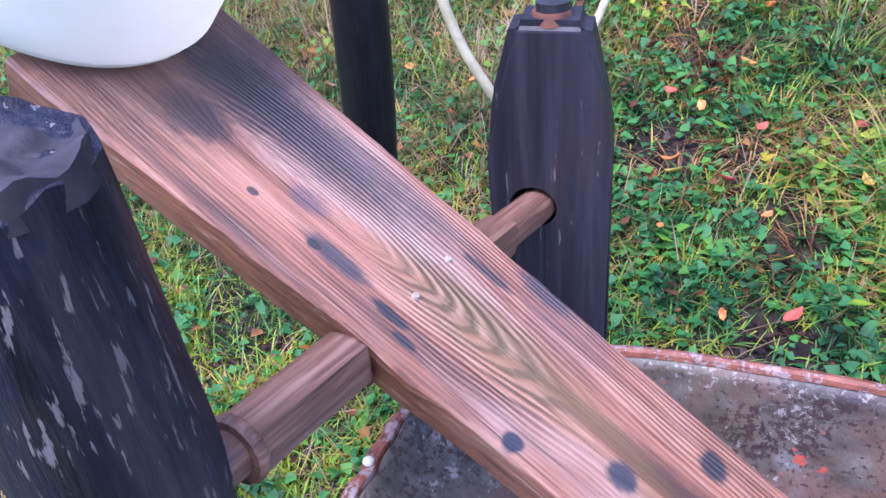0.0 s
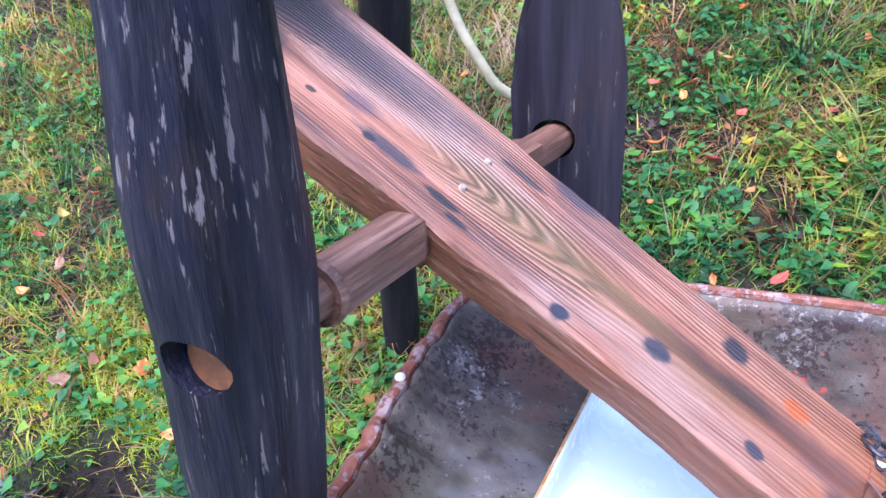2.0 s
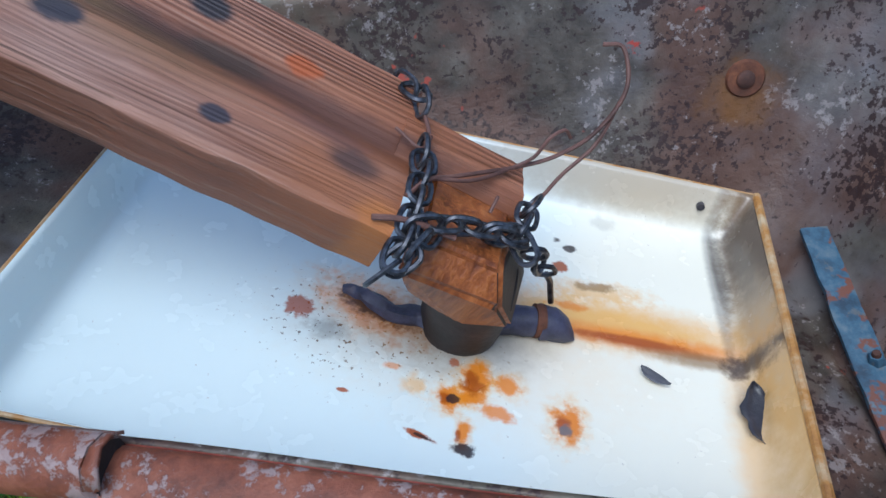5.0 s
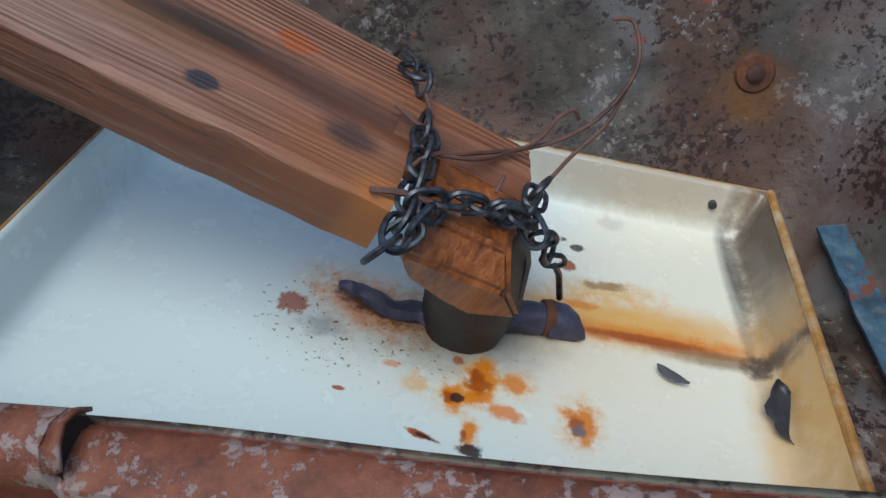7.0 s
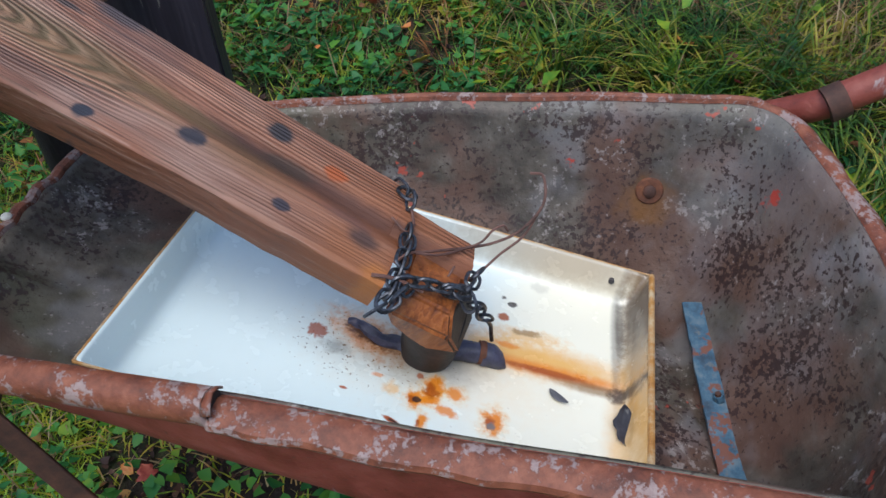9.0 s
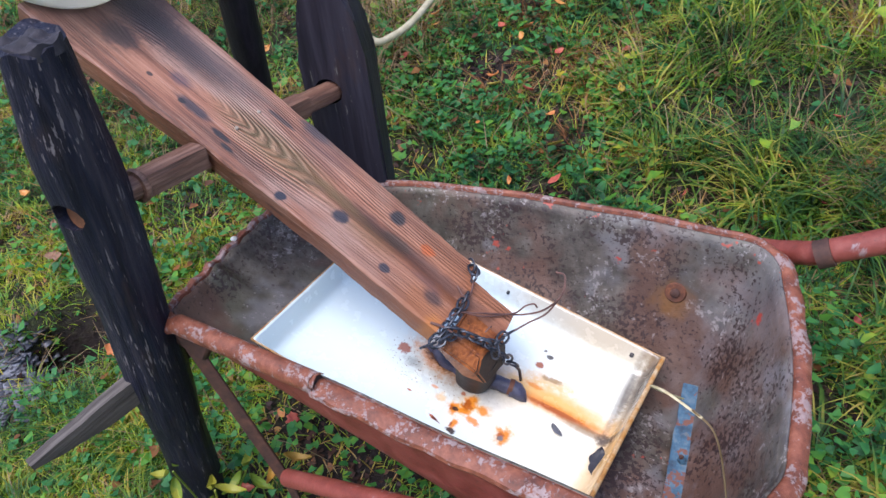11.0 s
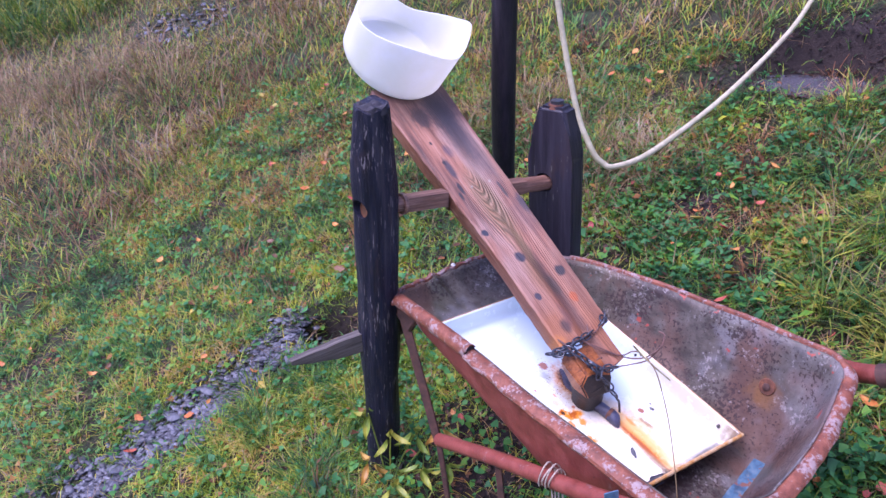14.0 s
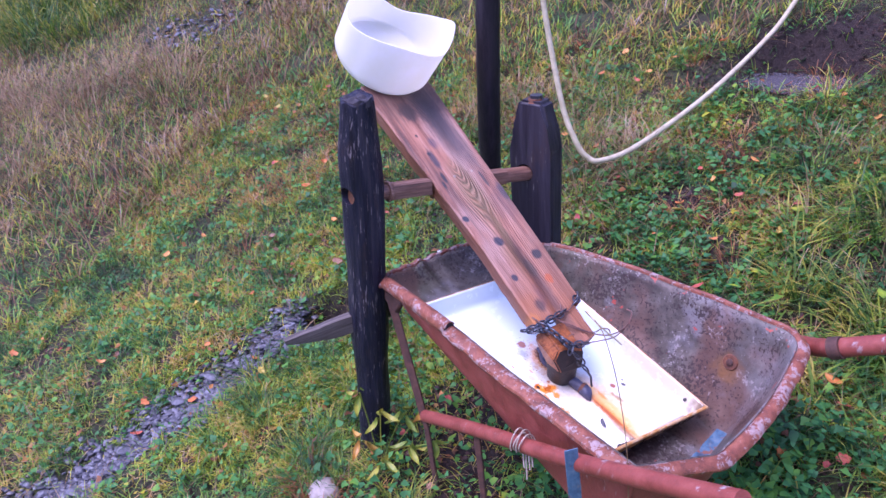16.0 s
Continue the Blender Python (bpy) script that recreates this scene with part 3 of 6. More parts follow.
def box(bm, x0, x1, y0, y1, z0, z1, bevel=0.0, seg=2):
    r = bmesh.ops.create_cube(bm, size=1.0, matrix=Matrix.Translation(((x0 + x1) / 2, (y0 + y1) / 2, (z0 + z1) / 2)) @ Matrix.Diagonal((x1 - x0, y1 - y0, z1 - z0, 1)))
    if bevel:
        es = list({e for v in r["verts"] for e in v.link_edges})
        bmesh.ops.bevel(bm, geom=es, offset=bevel, segments=seg, affect="EDGES")
    return r


def axes(origin, x, z):
    """A frame at origin with its x axis along x and z about along z."""
    x = Vector(x).normalized()
    y = Vector(z).cross(x).normalized()
    z = x.cross(y)
    m = Matrix((x, y, z)).transposed().to_4x4()
    m.translation = Vector(origin)
    return m


def aim(a, b, ref=(0, -1, 0)):
    """A frame at a whose z axis points to b."""
    z = (Vector(b) - Vector(a)).normalized()
    x = Vector(ref).cross(z).normalized()
    y = z.cross(x)
    m = Matrix((x, y, z)).transposed().to_4x4()
    m.translation = Vector(a)
    return m


# ---- ground ----
TRACK = [Vector(p) for p in ((-0.93, 0.83), (-1.06, 0.54), (-1.21, 0.28), (-1.36, 0.08), (-1.7, -0.35))]


def track_gap(x, y):
    """Distance to the middle of the gravel rill."""
    d = 9.0
    for a, b in zip(TRACK, TRACK[1:]):
        q = Vector((x, y))
        t = max(0, min(1, (q - a).dot(b - a) / (b - a).length_squared))
        d = min(d, (q - a - (b - a) * t).length)
    return d


POOLZ = 0.955


def gz(x, y):
    yy = max(-6.0, min(y, 14.0))
    xx = max(-14.0, min(x, 8.0))
    z = 0.150 + 0.144 * xx + 0.294 * yy + 0.0124 * yy * yy
    z += 0.03 * noise.noise((x * 0.9, y * 0.9, 0.3)) + 0.014 * noise.noise((x * 4, y * 4, 1.7))
    z -= 0.36 * math.exp(-((((x + 0.775) / 0.12) ** 2 + ((y - 0.885) / 0.085) ** 2) ** 2))
    z -= 0.03 * math.exp(-(track_gap(x, y) / 0.13) ** 2) if x < -0.5 and y < 1.3 else 0.0
    e = ((x - 0.73) / 0.26) ** 2 + ((y - 2.37) / 0.19) ** 2
    if e < 2.2:
        z = min(z, POOLZ + 0.035 * (e - 1.0) if e < 1.3 else POOLZ + 0.0105 + 0.35 * (e - 1.3))
    return z


def spread(lo, hi, near0, near1, fine, grow):
    v = list(np.arange(near0, near1, fine))
    s, q = fine, near1
    while q < hi:
        v.append(q)
        s *= grow
        q += s
    v.append(hi)
    s, q = fine, near0 - fine
    while q > lo:
        v.insert(0, q)
        s *= grow
        q -= s
    v.insert(0, lo)
    return v


gx, gy = spread(-60, 60, -2.6, 1.6, 0.035, 1.12), spread(-40, 80, -0.9, 3.0, 0.035, 1.12)
gverts = [(x, y, gz(x, y)) for y in gy for x in gx]
w_ = len(gx)
gfaces = [(j * w_ + i, j * w_ + i + 1, (j + 1) * w_ + i + 1, (j + 1) * w_ + i) for j in range(len(gy) - 1) for i in range(w_ - 1)]
gme = bpy.data.meshes.new("ground")
gme.from_pydata(gverts, [], gfaces)
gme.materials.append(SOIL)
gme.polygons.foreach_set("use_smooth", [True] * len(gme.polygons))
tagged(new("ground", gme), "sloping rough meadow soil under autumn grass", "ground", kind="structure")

# ---- spring pool ----
bm = bmesh.new()
ring = []
for k in range(40):
    a = 2 * math.pi * k / 40
    r = 1 + 0.25 * noise.noise((math.cos(a) * 1.5, math.sin(a) * 1.5, 5.0))
    ring.append(bm.verts.new((0.73 + 0.265 * r * math.cos(a), 2.37 + 0.195 * r * math.sin(a), 0)))
bm.faces.new(ring)
pool = part("water", bm, POOL)
pool.location = (0, 0, POOLZ)
tagged(pool, "small dark spring pool reflecting pale sky", "water", kind="structure")

# ---- posts ----
LTOP, LBASE = Vector((-0.182, 0.306, 1.370)), Vector((-0.317, 0.408, 0.13))


def make_post():
    fr = aim(LBASE, LTOP)
    L = (LTOP - LBASE).length
    bm = bmesh.new()

    def rad(t, a):
        r = 0.0455 + 0.0085 * min(1.0, max(0.0, (1.0 - t) / 0.38)) - 0.018 * max(0.0, 0.48 - t) + 0.005 * noise.noise((math.cos(a) * 1.3, math.sin(a) * 1.3, t * 6)) + 0.004 * noise.noise((t * 9, 2.0, 0.5))
        r += 0.0022 * noise.noise((math.cos(a) * 9, math.sin(a) * 9, t * 5))
        r *= 1 + 0.05 * math.exp(-((t - 0.86) / 0.05) ** 2) + 0.03 * noise.noise((t * 14, math.cos(a) * 0.8, 3.0))
        return r * (1.0 - 0.10 * max(0, (t - 0.9) / 0.1) ** 2)
    rings = sweep(bm, line_pts((0, 0, 0), (0, 0, L), 46), rad, 40, up=(0, 1, 0))
    for v in rings[-1]:
        v.co.z += 0.012 * noise.noise((v.co.x * 40, v.co.y * 40, 3.0)) - 0.004
    post = tagged(part("fence_post", bm, BLACKPOST, frame_=fr), "black weathered round wooden post with pale flecks", "post")
    bm = bmesh.new()
    nr, na = 12, 44
    rings = []
    for i in range(nr + 1):
        row = []
        for k in range(na):
            a, q = 2 * math.pi * k / na, i / nr
            rr = rad(1.0, a) * (0.985 * q if q > 0 else 0.01)
            x, y = rr * math.cos(a), rr * math.sin(a)
            lump = max(0.0, noise.noise((x * 38 + 2.1, y * 38, 3.0)) + 0.30 + 10 * (y - x) * 0.5)
            h = 0.016 * min(1.2, lump) + 0.0045 * noise.noise((x * 90, y * 90, 6.0)) + 0.0015 * noise.noise((x * 200, y * 200, 1.0))
            row.append(bm.verts.new((x, y, L - 0.006 + (h if q < 0.99 else -0.008))))
        rings.append(row)
    for p, q in zip(rings, rings[1:]):
        for k in range(na):
            bm.faces.new((p[k], p[(k + 1) % na], q[(k + 1) % na], q[k]))
    bm.faces.new(rings[0][::-1])
    part("broken_top", bm, ROTTOP, post, "grey rotted splintered top", frame_=fr)
    return post, fr


ROTTOP = make_rust("rotted_wood_top", (0.008, 0.007, 0.011), (0.028, 0.023, 0.03), (0.085, 0.07, 0.075), 0.8)
post_l, post_frame = make_post()

BAR0, BAR1 = Vector((-0.2125, 0.289, 1.122)), Vector((0.096, 0.806, 1.038))
bar = thing("axle_bar", (BAR0 + BAR1) / 2, "hand-hewn reddish wooden bar between two posts", "bar")
barfr = aim(BAR0, BAR1, (0, 0, 1))
blen = (BAR1 - BAR0).length


def hewn(t, a):
    c = max(abs(math.cos(a)), abs(math.sin(a)))
    sq = 0.021 / c * 0.5 + 0.021 * 0.5
    return sq * (1 + 0.06 * noise.noise((math.cos(a) * 2, math.sin(a) * 2, t * 5)))


bm = bmesh.new()
sweep(bm, line_pts((0, 0, 0.102), (0, 0, blen - 0.13), 90), hewn, 24, up=(0, 1, 0))
shaft = part("shaft", bm, BARWOOD, bar, frame_=barfr)
for nm, z0, z1, r0 in (("tenon", 0.003, 0.105, 0.0185), ("tenon", blen - 0.135, blen, 0.021)):
    bm = bmesh.new()
    sweep(bm, line_pts((0, 0, z0), (0, 0, z1), 8), lambda t, a: r0 * (1 + 0.05 * noise.noise((math.cos(a), math.sin(a), t * 3))), 20, up=(0, 1, 0))
    part(nm, bm, BARWOOD, bar, frame_=barfr)
bm = bmesh.new()
sweep(bm, line_pts((0, 0, 0.096), (0, 0, 0.106), 3), lambda t, a: 0.0255 + 0.002 * math.sin(t * math.pi), 24, up=(0, 1, 0))
part("collar", bm, BARWOOD, bar, frame_=barfr)
bm = bmesh.new()
sweep(bm, line_pts((0, 0, -0.004), (0, 0, 0.004), 2), 0.0195, 20, up=(0, 1, 0))
part("end_face", bm, ENDWOOD, bar, "orange end grain of the bar", frame_=barfr)



def bore(ob, a, b, r):
    """Drills a round hole through a mesh, from a towards b."""
    bm = bmesh.new()
    sweep(bm, line_pts(a, b, 2), r, 20)
    bmesh.ops.recalc_face_normals(bm, faces=bm.faces[:])
    me = bpy.data.meshes.new("drill")
    bm.to_mesh(me)
    bm.free()
    drill = new("drill", me)
    mod = ob.modifiers.new("bore", "BOOLEAN")
    mod.operation, mod.object, mod.solver = "DIFFERENCE", drill, "EXACT"
    bpy.context.view_layer.update()
    done = bpy.data.meshes.new_from_object(ob.evaluated_get(bpy.context.evaluated_depsgraph_get()))
    ob.modifiers.remove(mod)
    done.name = ob.data.name
    ob.data = done
    bpy.data.objects.remove(drill)


bardir = (BAR1 - BAR0).normalized()
bore(post_l, BAR0 - bardir * 0.08 + Vector((-0.002, 0, 0.003)), BAR0 + bardir * 0.16, 0.0225)

# wide plank post with tapered head
bm = bmesh.new()
prof = [(-0.066, -0.9), (0.066, -0.9), (0.069, 0.06), (0.060, 0.12), (0.044, 0.196), (-0.034, 0.20), (-0.058, 0.12), (-0.066, 0.05)]
front = [bm.verts.new((x, -0.03, z)) for x, z in prof]
back = [bm.verts.new((x, 0.035, z)) for x, z in prof]
bm.faces.new(front)
bm.faces.new(back[::-1])
for k in range(len(prof)):
    bm.faces.new((front[k], front[(k + 1) % len(prof)], back[(k + 1) % len(prof)], back[k]))
bmesh.ops.bevel(bm, geom=bm.edges[:], offset=0.010, segments=3, affect="EDGES")
plank_fr = pose(0.092, 0.786, 1.06, 0, -1.5, -12)
plank = thing("plank_post", (0.105, 0.808, 0.42), "dark upright plank post with a tapered head", "post")
plank_body = part("plank", bm, DARKPLANK, plank, frame_=plank_fr)
bore(plank_body, BAR1 - bardir * 0.12 + Vector((0.002, 0, 0.004)), BAR1 + bardir * 0.01, 0.0255)
bm = bmesh.new()
sweep(bm, line_pts((0.004, 0.0, 0.19), (0.004, 0.0, 0.2015), 2), lambda t, a: 0.023 * (1 - 0.15 * t), 18, up=(0, 1, 0))
part("top_cut", bm, RUSTDISC, plank, "reddish rotted top", frame_=plank_fr)
bm = bmesh.new()
sweep(bm, line_pts((0.006, 0.004, 0.198), (0.006, 0.004, 0.21), 3), 0.018, 14, up=(0, 1, 0))
part("bolt", bm, IRON, plank, "dark iron bolt head", frame_=plank_fr)

# thin tall pole behind
bm = bmesh.new()
pp = spline([(-0.172, 1.105, 0.36), (-0.16, 1.07, 0.7), (-0.145, 1.02, 1.0), (-0.122, 0.965, 1.35), (-0.10, 0.93, 1.75), (-0.09, 0.91, 2.3)], 8)
sweep(bm, pp, lambda t, a: 0.036 * (1 + 0.12 * noise.noise((math.cos(a) * 1.2, math.sin(a) * 1.2, t * 5)) + 0.06 * noise.noise((t * 20, 0.2, 0.4))), 20)
tagged(part("pole", bm, POLEWOOD), "dark brown barked pole standing in the grass", "pole")

# ---- rocking board ----
BC, BU, BN = Vector((0.1189, 0.449, 0.9855)), Vector((0.7328, -0.4239, -0.5323)), Vector((0.4682, -0.2536, 0.8465))
BFR = axes(BC, BU, BN)
BV = Vector((0.4938, 0.8695, -0.0126))
beam = thing("rocking_beam", BC - BN * 0.05, "weathered reddish plank with a hammer end, resting on a bar", "beam")


NAILS = ((-0.223, -0.007), (-0.225, 0.051))


def board_left(s):
    return -0.066 - 0.028 * max(0.0, -s / 0.52) ** 1.2 + (0.0015 + 0.004 * (s < -0.15)) * noise.noise((s * 14, 0, 0)) + 0.0009 * noise.noise((s * 45, 0, 6))


def board_right(s):
    return 0.103 + 0.014 * max(0.0, -s / 0.52) - 0.008 * max(0.0, s / 0.23) + 0.0015 * noise.noise((s * 11, 3, 0)) + 0.0012 * noise.noise((s * 50, 3, 4))


def channel(s, y):
    """Worn trough along the lower half of the board, and broad cupping."""
    k = max(0.0, min(1.0, (s + 0.05) / 0.14))
    return -0.0062 * k * math.exp(-((y - 0.024 - 0.006 * math.sin(s * 18)) / 0.017) ** 2) - 0.003 * math.exp(-((y - 0.02) / 0.05) ** 2)


bm = bmesh.new()
ns, TH = 110, 0.046
rows_ = []
for i in range(ns + 1):
    s = -0.60 + (0.245 + 0.60) * i / ns
    l, r = board_left(s), board_right(s)
    sh = -0.012 if i == ns else 0.0
    e = 0.004 + 0.0015 * noise.noise((s * 25, 1, 2))
    pr = [(l, -e * 1.2), (l + e, 0), *[(l + (r - l) * k / 28, channel(s, l + (r - l) * k / 28)) for k in range(1, 28)], (r - e, 0), (r, -e), (r - 0.002, -TH + 0.004), (r - 0.006, -TH), (l + 0.006, -TH), (l + 0.003, -TH + 0.004)]
    cut = 0.018 * (i == ns)
    rows_.append([bm.verts.new((s - cut * max(0, (y - 0.03) / 0.07), y, z + 0.0012 * noise.noise((s * 16, y * 60, z * 30)))) for y, z in pr])
for a, b in zip(rows_, rows_[1:]):
    for k in range(len(a)):
        bm.faces.new((a[k], a[(k + 1) % len(a)], b[(k + 1) % len(a)], b[k]))
bm.faces.new(rows_[0][::-1])
bm.faces.new(rows_[-1])
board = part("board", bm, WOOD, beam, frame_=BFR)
# the bar is cut down to a seat where the board rests on it
to_board = BFR.inverted() @ barfr
back_again = to_board.inverted()
for v in shaft.data.vertices:
    q = to_board @ v.co
    if board_left(q.x) - 0.004 < q.y < board_right(q.x) + 0.004 and q.z > -TH - 0.001:
        q.z = -TH - 0.001
        v.co = back_again @ q
for ns_, nv_ in NAILS:
    bm = bmesh.new()
    sweep(bm, [Vector((ns_, nv_, -0.002)), Vector((ns_, nv_, 0.0008)), Vector((ns_, nv_, 0.0018))], lambda t, a: 0.0038 - 0.0012 * t, 12, up=(0, 1, 0))
    part("nail", bm, TWINE, board, "pale nail head", frame_=BFR)
# narrow tongue left at the board's end
bm = bmesh.new()
rows_ = []
for i in range(9):
    s_ = 0.232 + 0.102 * i / 8
    l_, r_ = 0.014 + 0.002 * noise.noise((s_ * 30, 5, 1)), 0.069 - 0.002 * (i == 8) + 0.002 * noise.noise((s_ * 26, 9, 1))
    rows_.append([bm.verts.new((s_ + (0.006 * (0.5 - (y - l_) / (r_ - l_)) if i == 8 else 0), y, z + 0.001 * noise.noise((s_ * 40, y * 70, z * 30)))) for y, z in [(l_, -0.010), (l_ + 0.004, -0.0066), *[(l_ + (r_ - l_) * k / 6, -0.0006 - 0.0010 * (k % 2) - 0.004 * (k == 1)) for k in range(1, 6)], (r_ - 0.004, -0.0006), (r_, -0.005), (r_ - 0.002, -0.040), (l_ + 0.002, -0.040)]])
for a, b in zip(rows_, rows_[1:]):
    for k in range(len(a)):
        bm.faces.new((a[k], a[(k + 1) % len(a)], b[(k + 1) % len(a)], b[k]))
bm.faces.new(rows_[0][::-1])
bm.faces.new(rows_[-1])
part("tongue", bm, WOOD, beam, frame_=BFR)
# hammer: a squared block under the tongue, tapering to a round blackened foot on the pan
FOOT = BFR.inverted() @ Vector((0.318, 0.341, 0.672))
bm = bmesh.new()
corners_ = [(0.265, -0.048, -0.009), (0.328, -0.046, -0.009), (0.331, 0.026, -0.010), (0.265, 0.028, -0.010),
            (0.261, -0.064, -0.032), (0.341, -0.061, -0.029), (0.352, 0.028, -0.030), (0.277, 0.030, -0.034),
            (0.279, -0.050, -0.064), (0.322, -0.054, -0.070), (0.366, -0.042, -0.062), (0.376, 0.024, -0.064), (0.303, 0.028, -0.070)]
hull_ = [bm.verts.new(q) for q in corners_]
bmesh.ops.convex_hull(bm, input=hull_)
bmesh.ops.dissolve_limit(bm, angle_limit=radians(6), verts=bm.verts[:], edges=bm.edges[:])
bmesh.ops.bevel(bm, geom=bm.edges[:], offset=0.0035, segments=2, affect="EDGES")
for v in bm.verts:
    v.co += Vector((noise.noise(v.co * 45), noise.noise(v.co * 45 + Vector((5, 0, 0))), noise.noise(v.co * 45 + Vector((0, 5, 0))))) * 0.0018
bm.normal_update()
# right-end and underside faces take the foot's black
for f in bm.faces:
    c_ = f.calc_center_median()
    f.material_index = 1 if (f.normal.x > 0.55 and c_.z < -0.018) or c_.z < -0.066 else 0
part("hammer_head", bm, [WETWOOD, FOOTBLACK], beam, "wet orange-brown squared wooden hammer block", frame_=BFR)
bm = bmesh.new()
NECK = Vector((0.328, -0.012, -0.056))
NECK_R = 0.039
foot_path = [BFR @ NECK.lerp(FOOT, t) for t in (0.0, 0.12, 0.25, 0.4, 0.55, 0.7, 0.82, 0.92, 0.98)]


def foot_r(t, a):
    c = max(abs(math.cos(a)), abs(math.sin(a)))
    sq = 0.65 * max(0, 1 - t * 1.8)
    r = NECK_R - 0.005 * t - 0.016 * max(0, (t - 0.66) / 0.34) ** 2
    return r * ((1 - sq) + sq * 0.98 / c * 0.85) * (1 + 0.07 * noise.noise((math.cos(a) * 1.6, math.sin(a) * 1.6, t * 3)))


sweep(bm, foot_path, foot_r, 28, up=BV)
part("hammer_foot", bm, FOOTBLACK, beam, "black worn hammer foot")

# ---- cut bucket on the board's high end ----
BKC, BKR = BC + BU * -0.684 + BV * -0.002, 0.150
BKFR = axes(BKC - BN * 0.003, BU, BN)
# it is tipped down the slope, standing on its lower edge
TIP = BKFR @ Vector((0.13, 0, 0))
BKFR = Matrix.Translation(TIP) @ Matrix.Rotation(radians(12), 4, Vector((-0.37, 0.91, -0.19))) @ Matrix.Translation(-TIP) @ BKFR


def bucket_h(a):
    d = math.degrees(a)
    d = (d + 180) % 360 - 180
    h = 0.115 + 0.070 * math.exp(-((d + 20) / 60) ** 2) + 0.065 * math.exp(-abs((d - 76) / 28) ** 1.6)
    back_ = abs((d - 150 + 180) % 360 - 180)
    return h - 0.045 * math.exp(-(back_ / 30) ** 2)


bm = bmesh.new()
seg, lev = 72, 10
outer, inner = [], []
for j in range(lev + 1):
    t = j / lev
    ro, ri = [], []
    for k in range(seg):
        a = 2 * math.pi * k / seg
        h = bucket_h(a)
        r = BKR * (0.985 + 0.03 * t) - (0.008 * (1 - min(1, t * 9)) ** 2)
        ro.append(bm.verts.new((r * math.cos(a), r * math.sin(a), h * t)))
        ri.append(bm.verts.new(((r - 0.0035) * math.cos(a), (r - 0.0035) * math.sin(a), 0.004 + (h - 0.004) * t)))
    outer.append(ro)
    inner.append(ri)
for g in (outer, inner):
    for a, b in zip(g, g[1:]):
        for k in range(seg):
            bm.faces.new((a[k], a[(k + 1) % seg], b[(k + 1) % seg], b[k]))
for k in range(seg):
    bm.faces.new((outer[-1][k], outer[-1][(k + 1) % seg], inner[-1][(k + 1) % seg], inner[-1][k]))
bm.faces.new(outer[0][::-1])
bm.faces.new(inner[0])
bucket = thing("bucket", BKFR.translation, "cut-down white plastic bucket on the plank's high end", "bucket")
part("wall", bm, BUCKET, bucket, frame_=BKFR)
bm = bmesh.new()
sweep(bm, [Vector((0, 0, 0.0045)), Vector((0, 0, 0.0075))], BKR * 0.955, 48, up=(0, 1, 0))
part("base", bm, BUCKET, bucket, frame_=BKFR)

# ---- wheelbarrow ----
barrow = thing("wheelbarrow", (0.35, 0.3, 0.3), "old red wheelbarrow with a rusty grey tray", "wheelbarrow")


NSTEP = 48


def rounded(corners, n_arc=8, n_edge=40):
    """A closed outline from corners (x, y, z, radius)."""
    out = []
    n = len(corners)
    cs = [Vector(c[:3]) for c in corners]
    tang = []
    for i in range(n):
        p, a, b = cs[i], (cs[i - 1] - cs[i]).normalized(), (cs[(i + 1) % n] - cs[i]).normalized()
        half = a.angle(b) / 2
        k = corners[i][3] / math.tan(half)
        tang.append((p + a * k, p + b * k))
    for i in range(n):
        s, e = tang[i]
        for k in range(n_arc):
            t = k / n_arc
            out.append((1 - t) ** 2 * s + 2 * t * (1 - t) * cs[i] + t * t * e)
        nx = tang[(i + 1) % n][0]
        for k in range(n_edge):
            out.append(e.lerp(nx, k / n_edge))
    return out


def bed(x, y, drop=0.013):
    return 0.6902 - 0.2545 * (x - 0.2842) + 0.0475 * (y - 0.3276) - drop


RIMLINE = rounded([(-0.188, 0.364, 0.858, 0.02), (-0.035, 0.802, 0.812, 0.10), (0.854, 0.440, 0.866, 0.10), (0.722, 0.022, 0.826, 0.09), (0.592, -0.100, 0.856, 0.012)])
for k_, p in enumerate(RIMLINE):
    if k_ < NSTEP + 4:
        f_ = math.sin(math.pi * k_ / (NSTEP + 4))
        p += Vector((-0.9, 0.3, 0)) * (0.016 * f_ * noise.noise((k_ * 0.21, 3.3, 0.7))) + Vector((0, 0, 1)) * (0.014 * f_ * noise.noise((k_ * 0.26, 8.1, 2.2)))
    # the long far side and the end bow outwards
    if NSTEP + 8 <= k_ < 2 * NSTEP:
        p += Vector((0.37, 0.93, 0)) * 0.034 * math.sin(math.pi * (k_ - NSTEP - 8) / (NSTEP - 8))
    elif 2 * NSTEP + 8 <= k_ < 3 * NSTEP:
        p += Vector((0.95, -0.31, 0)) * 0.012 * math.sin(math.pi * (k_ - 2 * NSTEP - 8) / (NSTEP - 8))
    p.z += 0.006 * noise.noise((p.x * 5, p.y * 5, 0.2)) + 0.004 * math.exp(-((p - Vector((0.15, 0.15, p.z))).length / 0.16) ** 2) + 0.012 * math.exp(-((p - Vector((0.25, 0.7, p.z))).length / 0.2) ** 2)
BEDLINE = rounded([(-0.105, 0.338, 0, 0.04), (0.115, 0.715, 0, 0.07), (0.690, 0.395, 0, 0.06), (0.605, 0.058, 0, 0.06), (0.512, -0.028, 0, 0.04)])
for p in BEDLINE:
    p.z = bed(p.x, p.y)
bm = bmesh.new()
rings = []
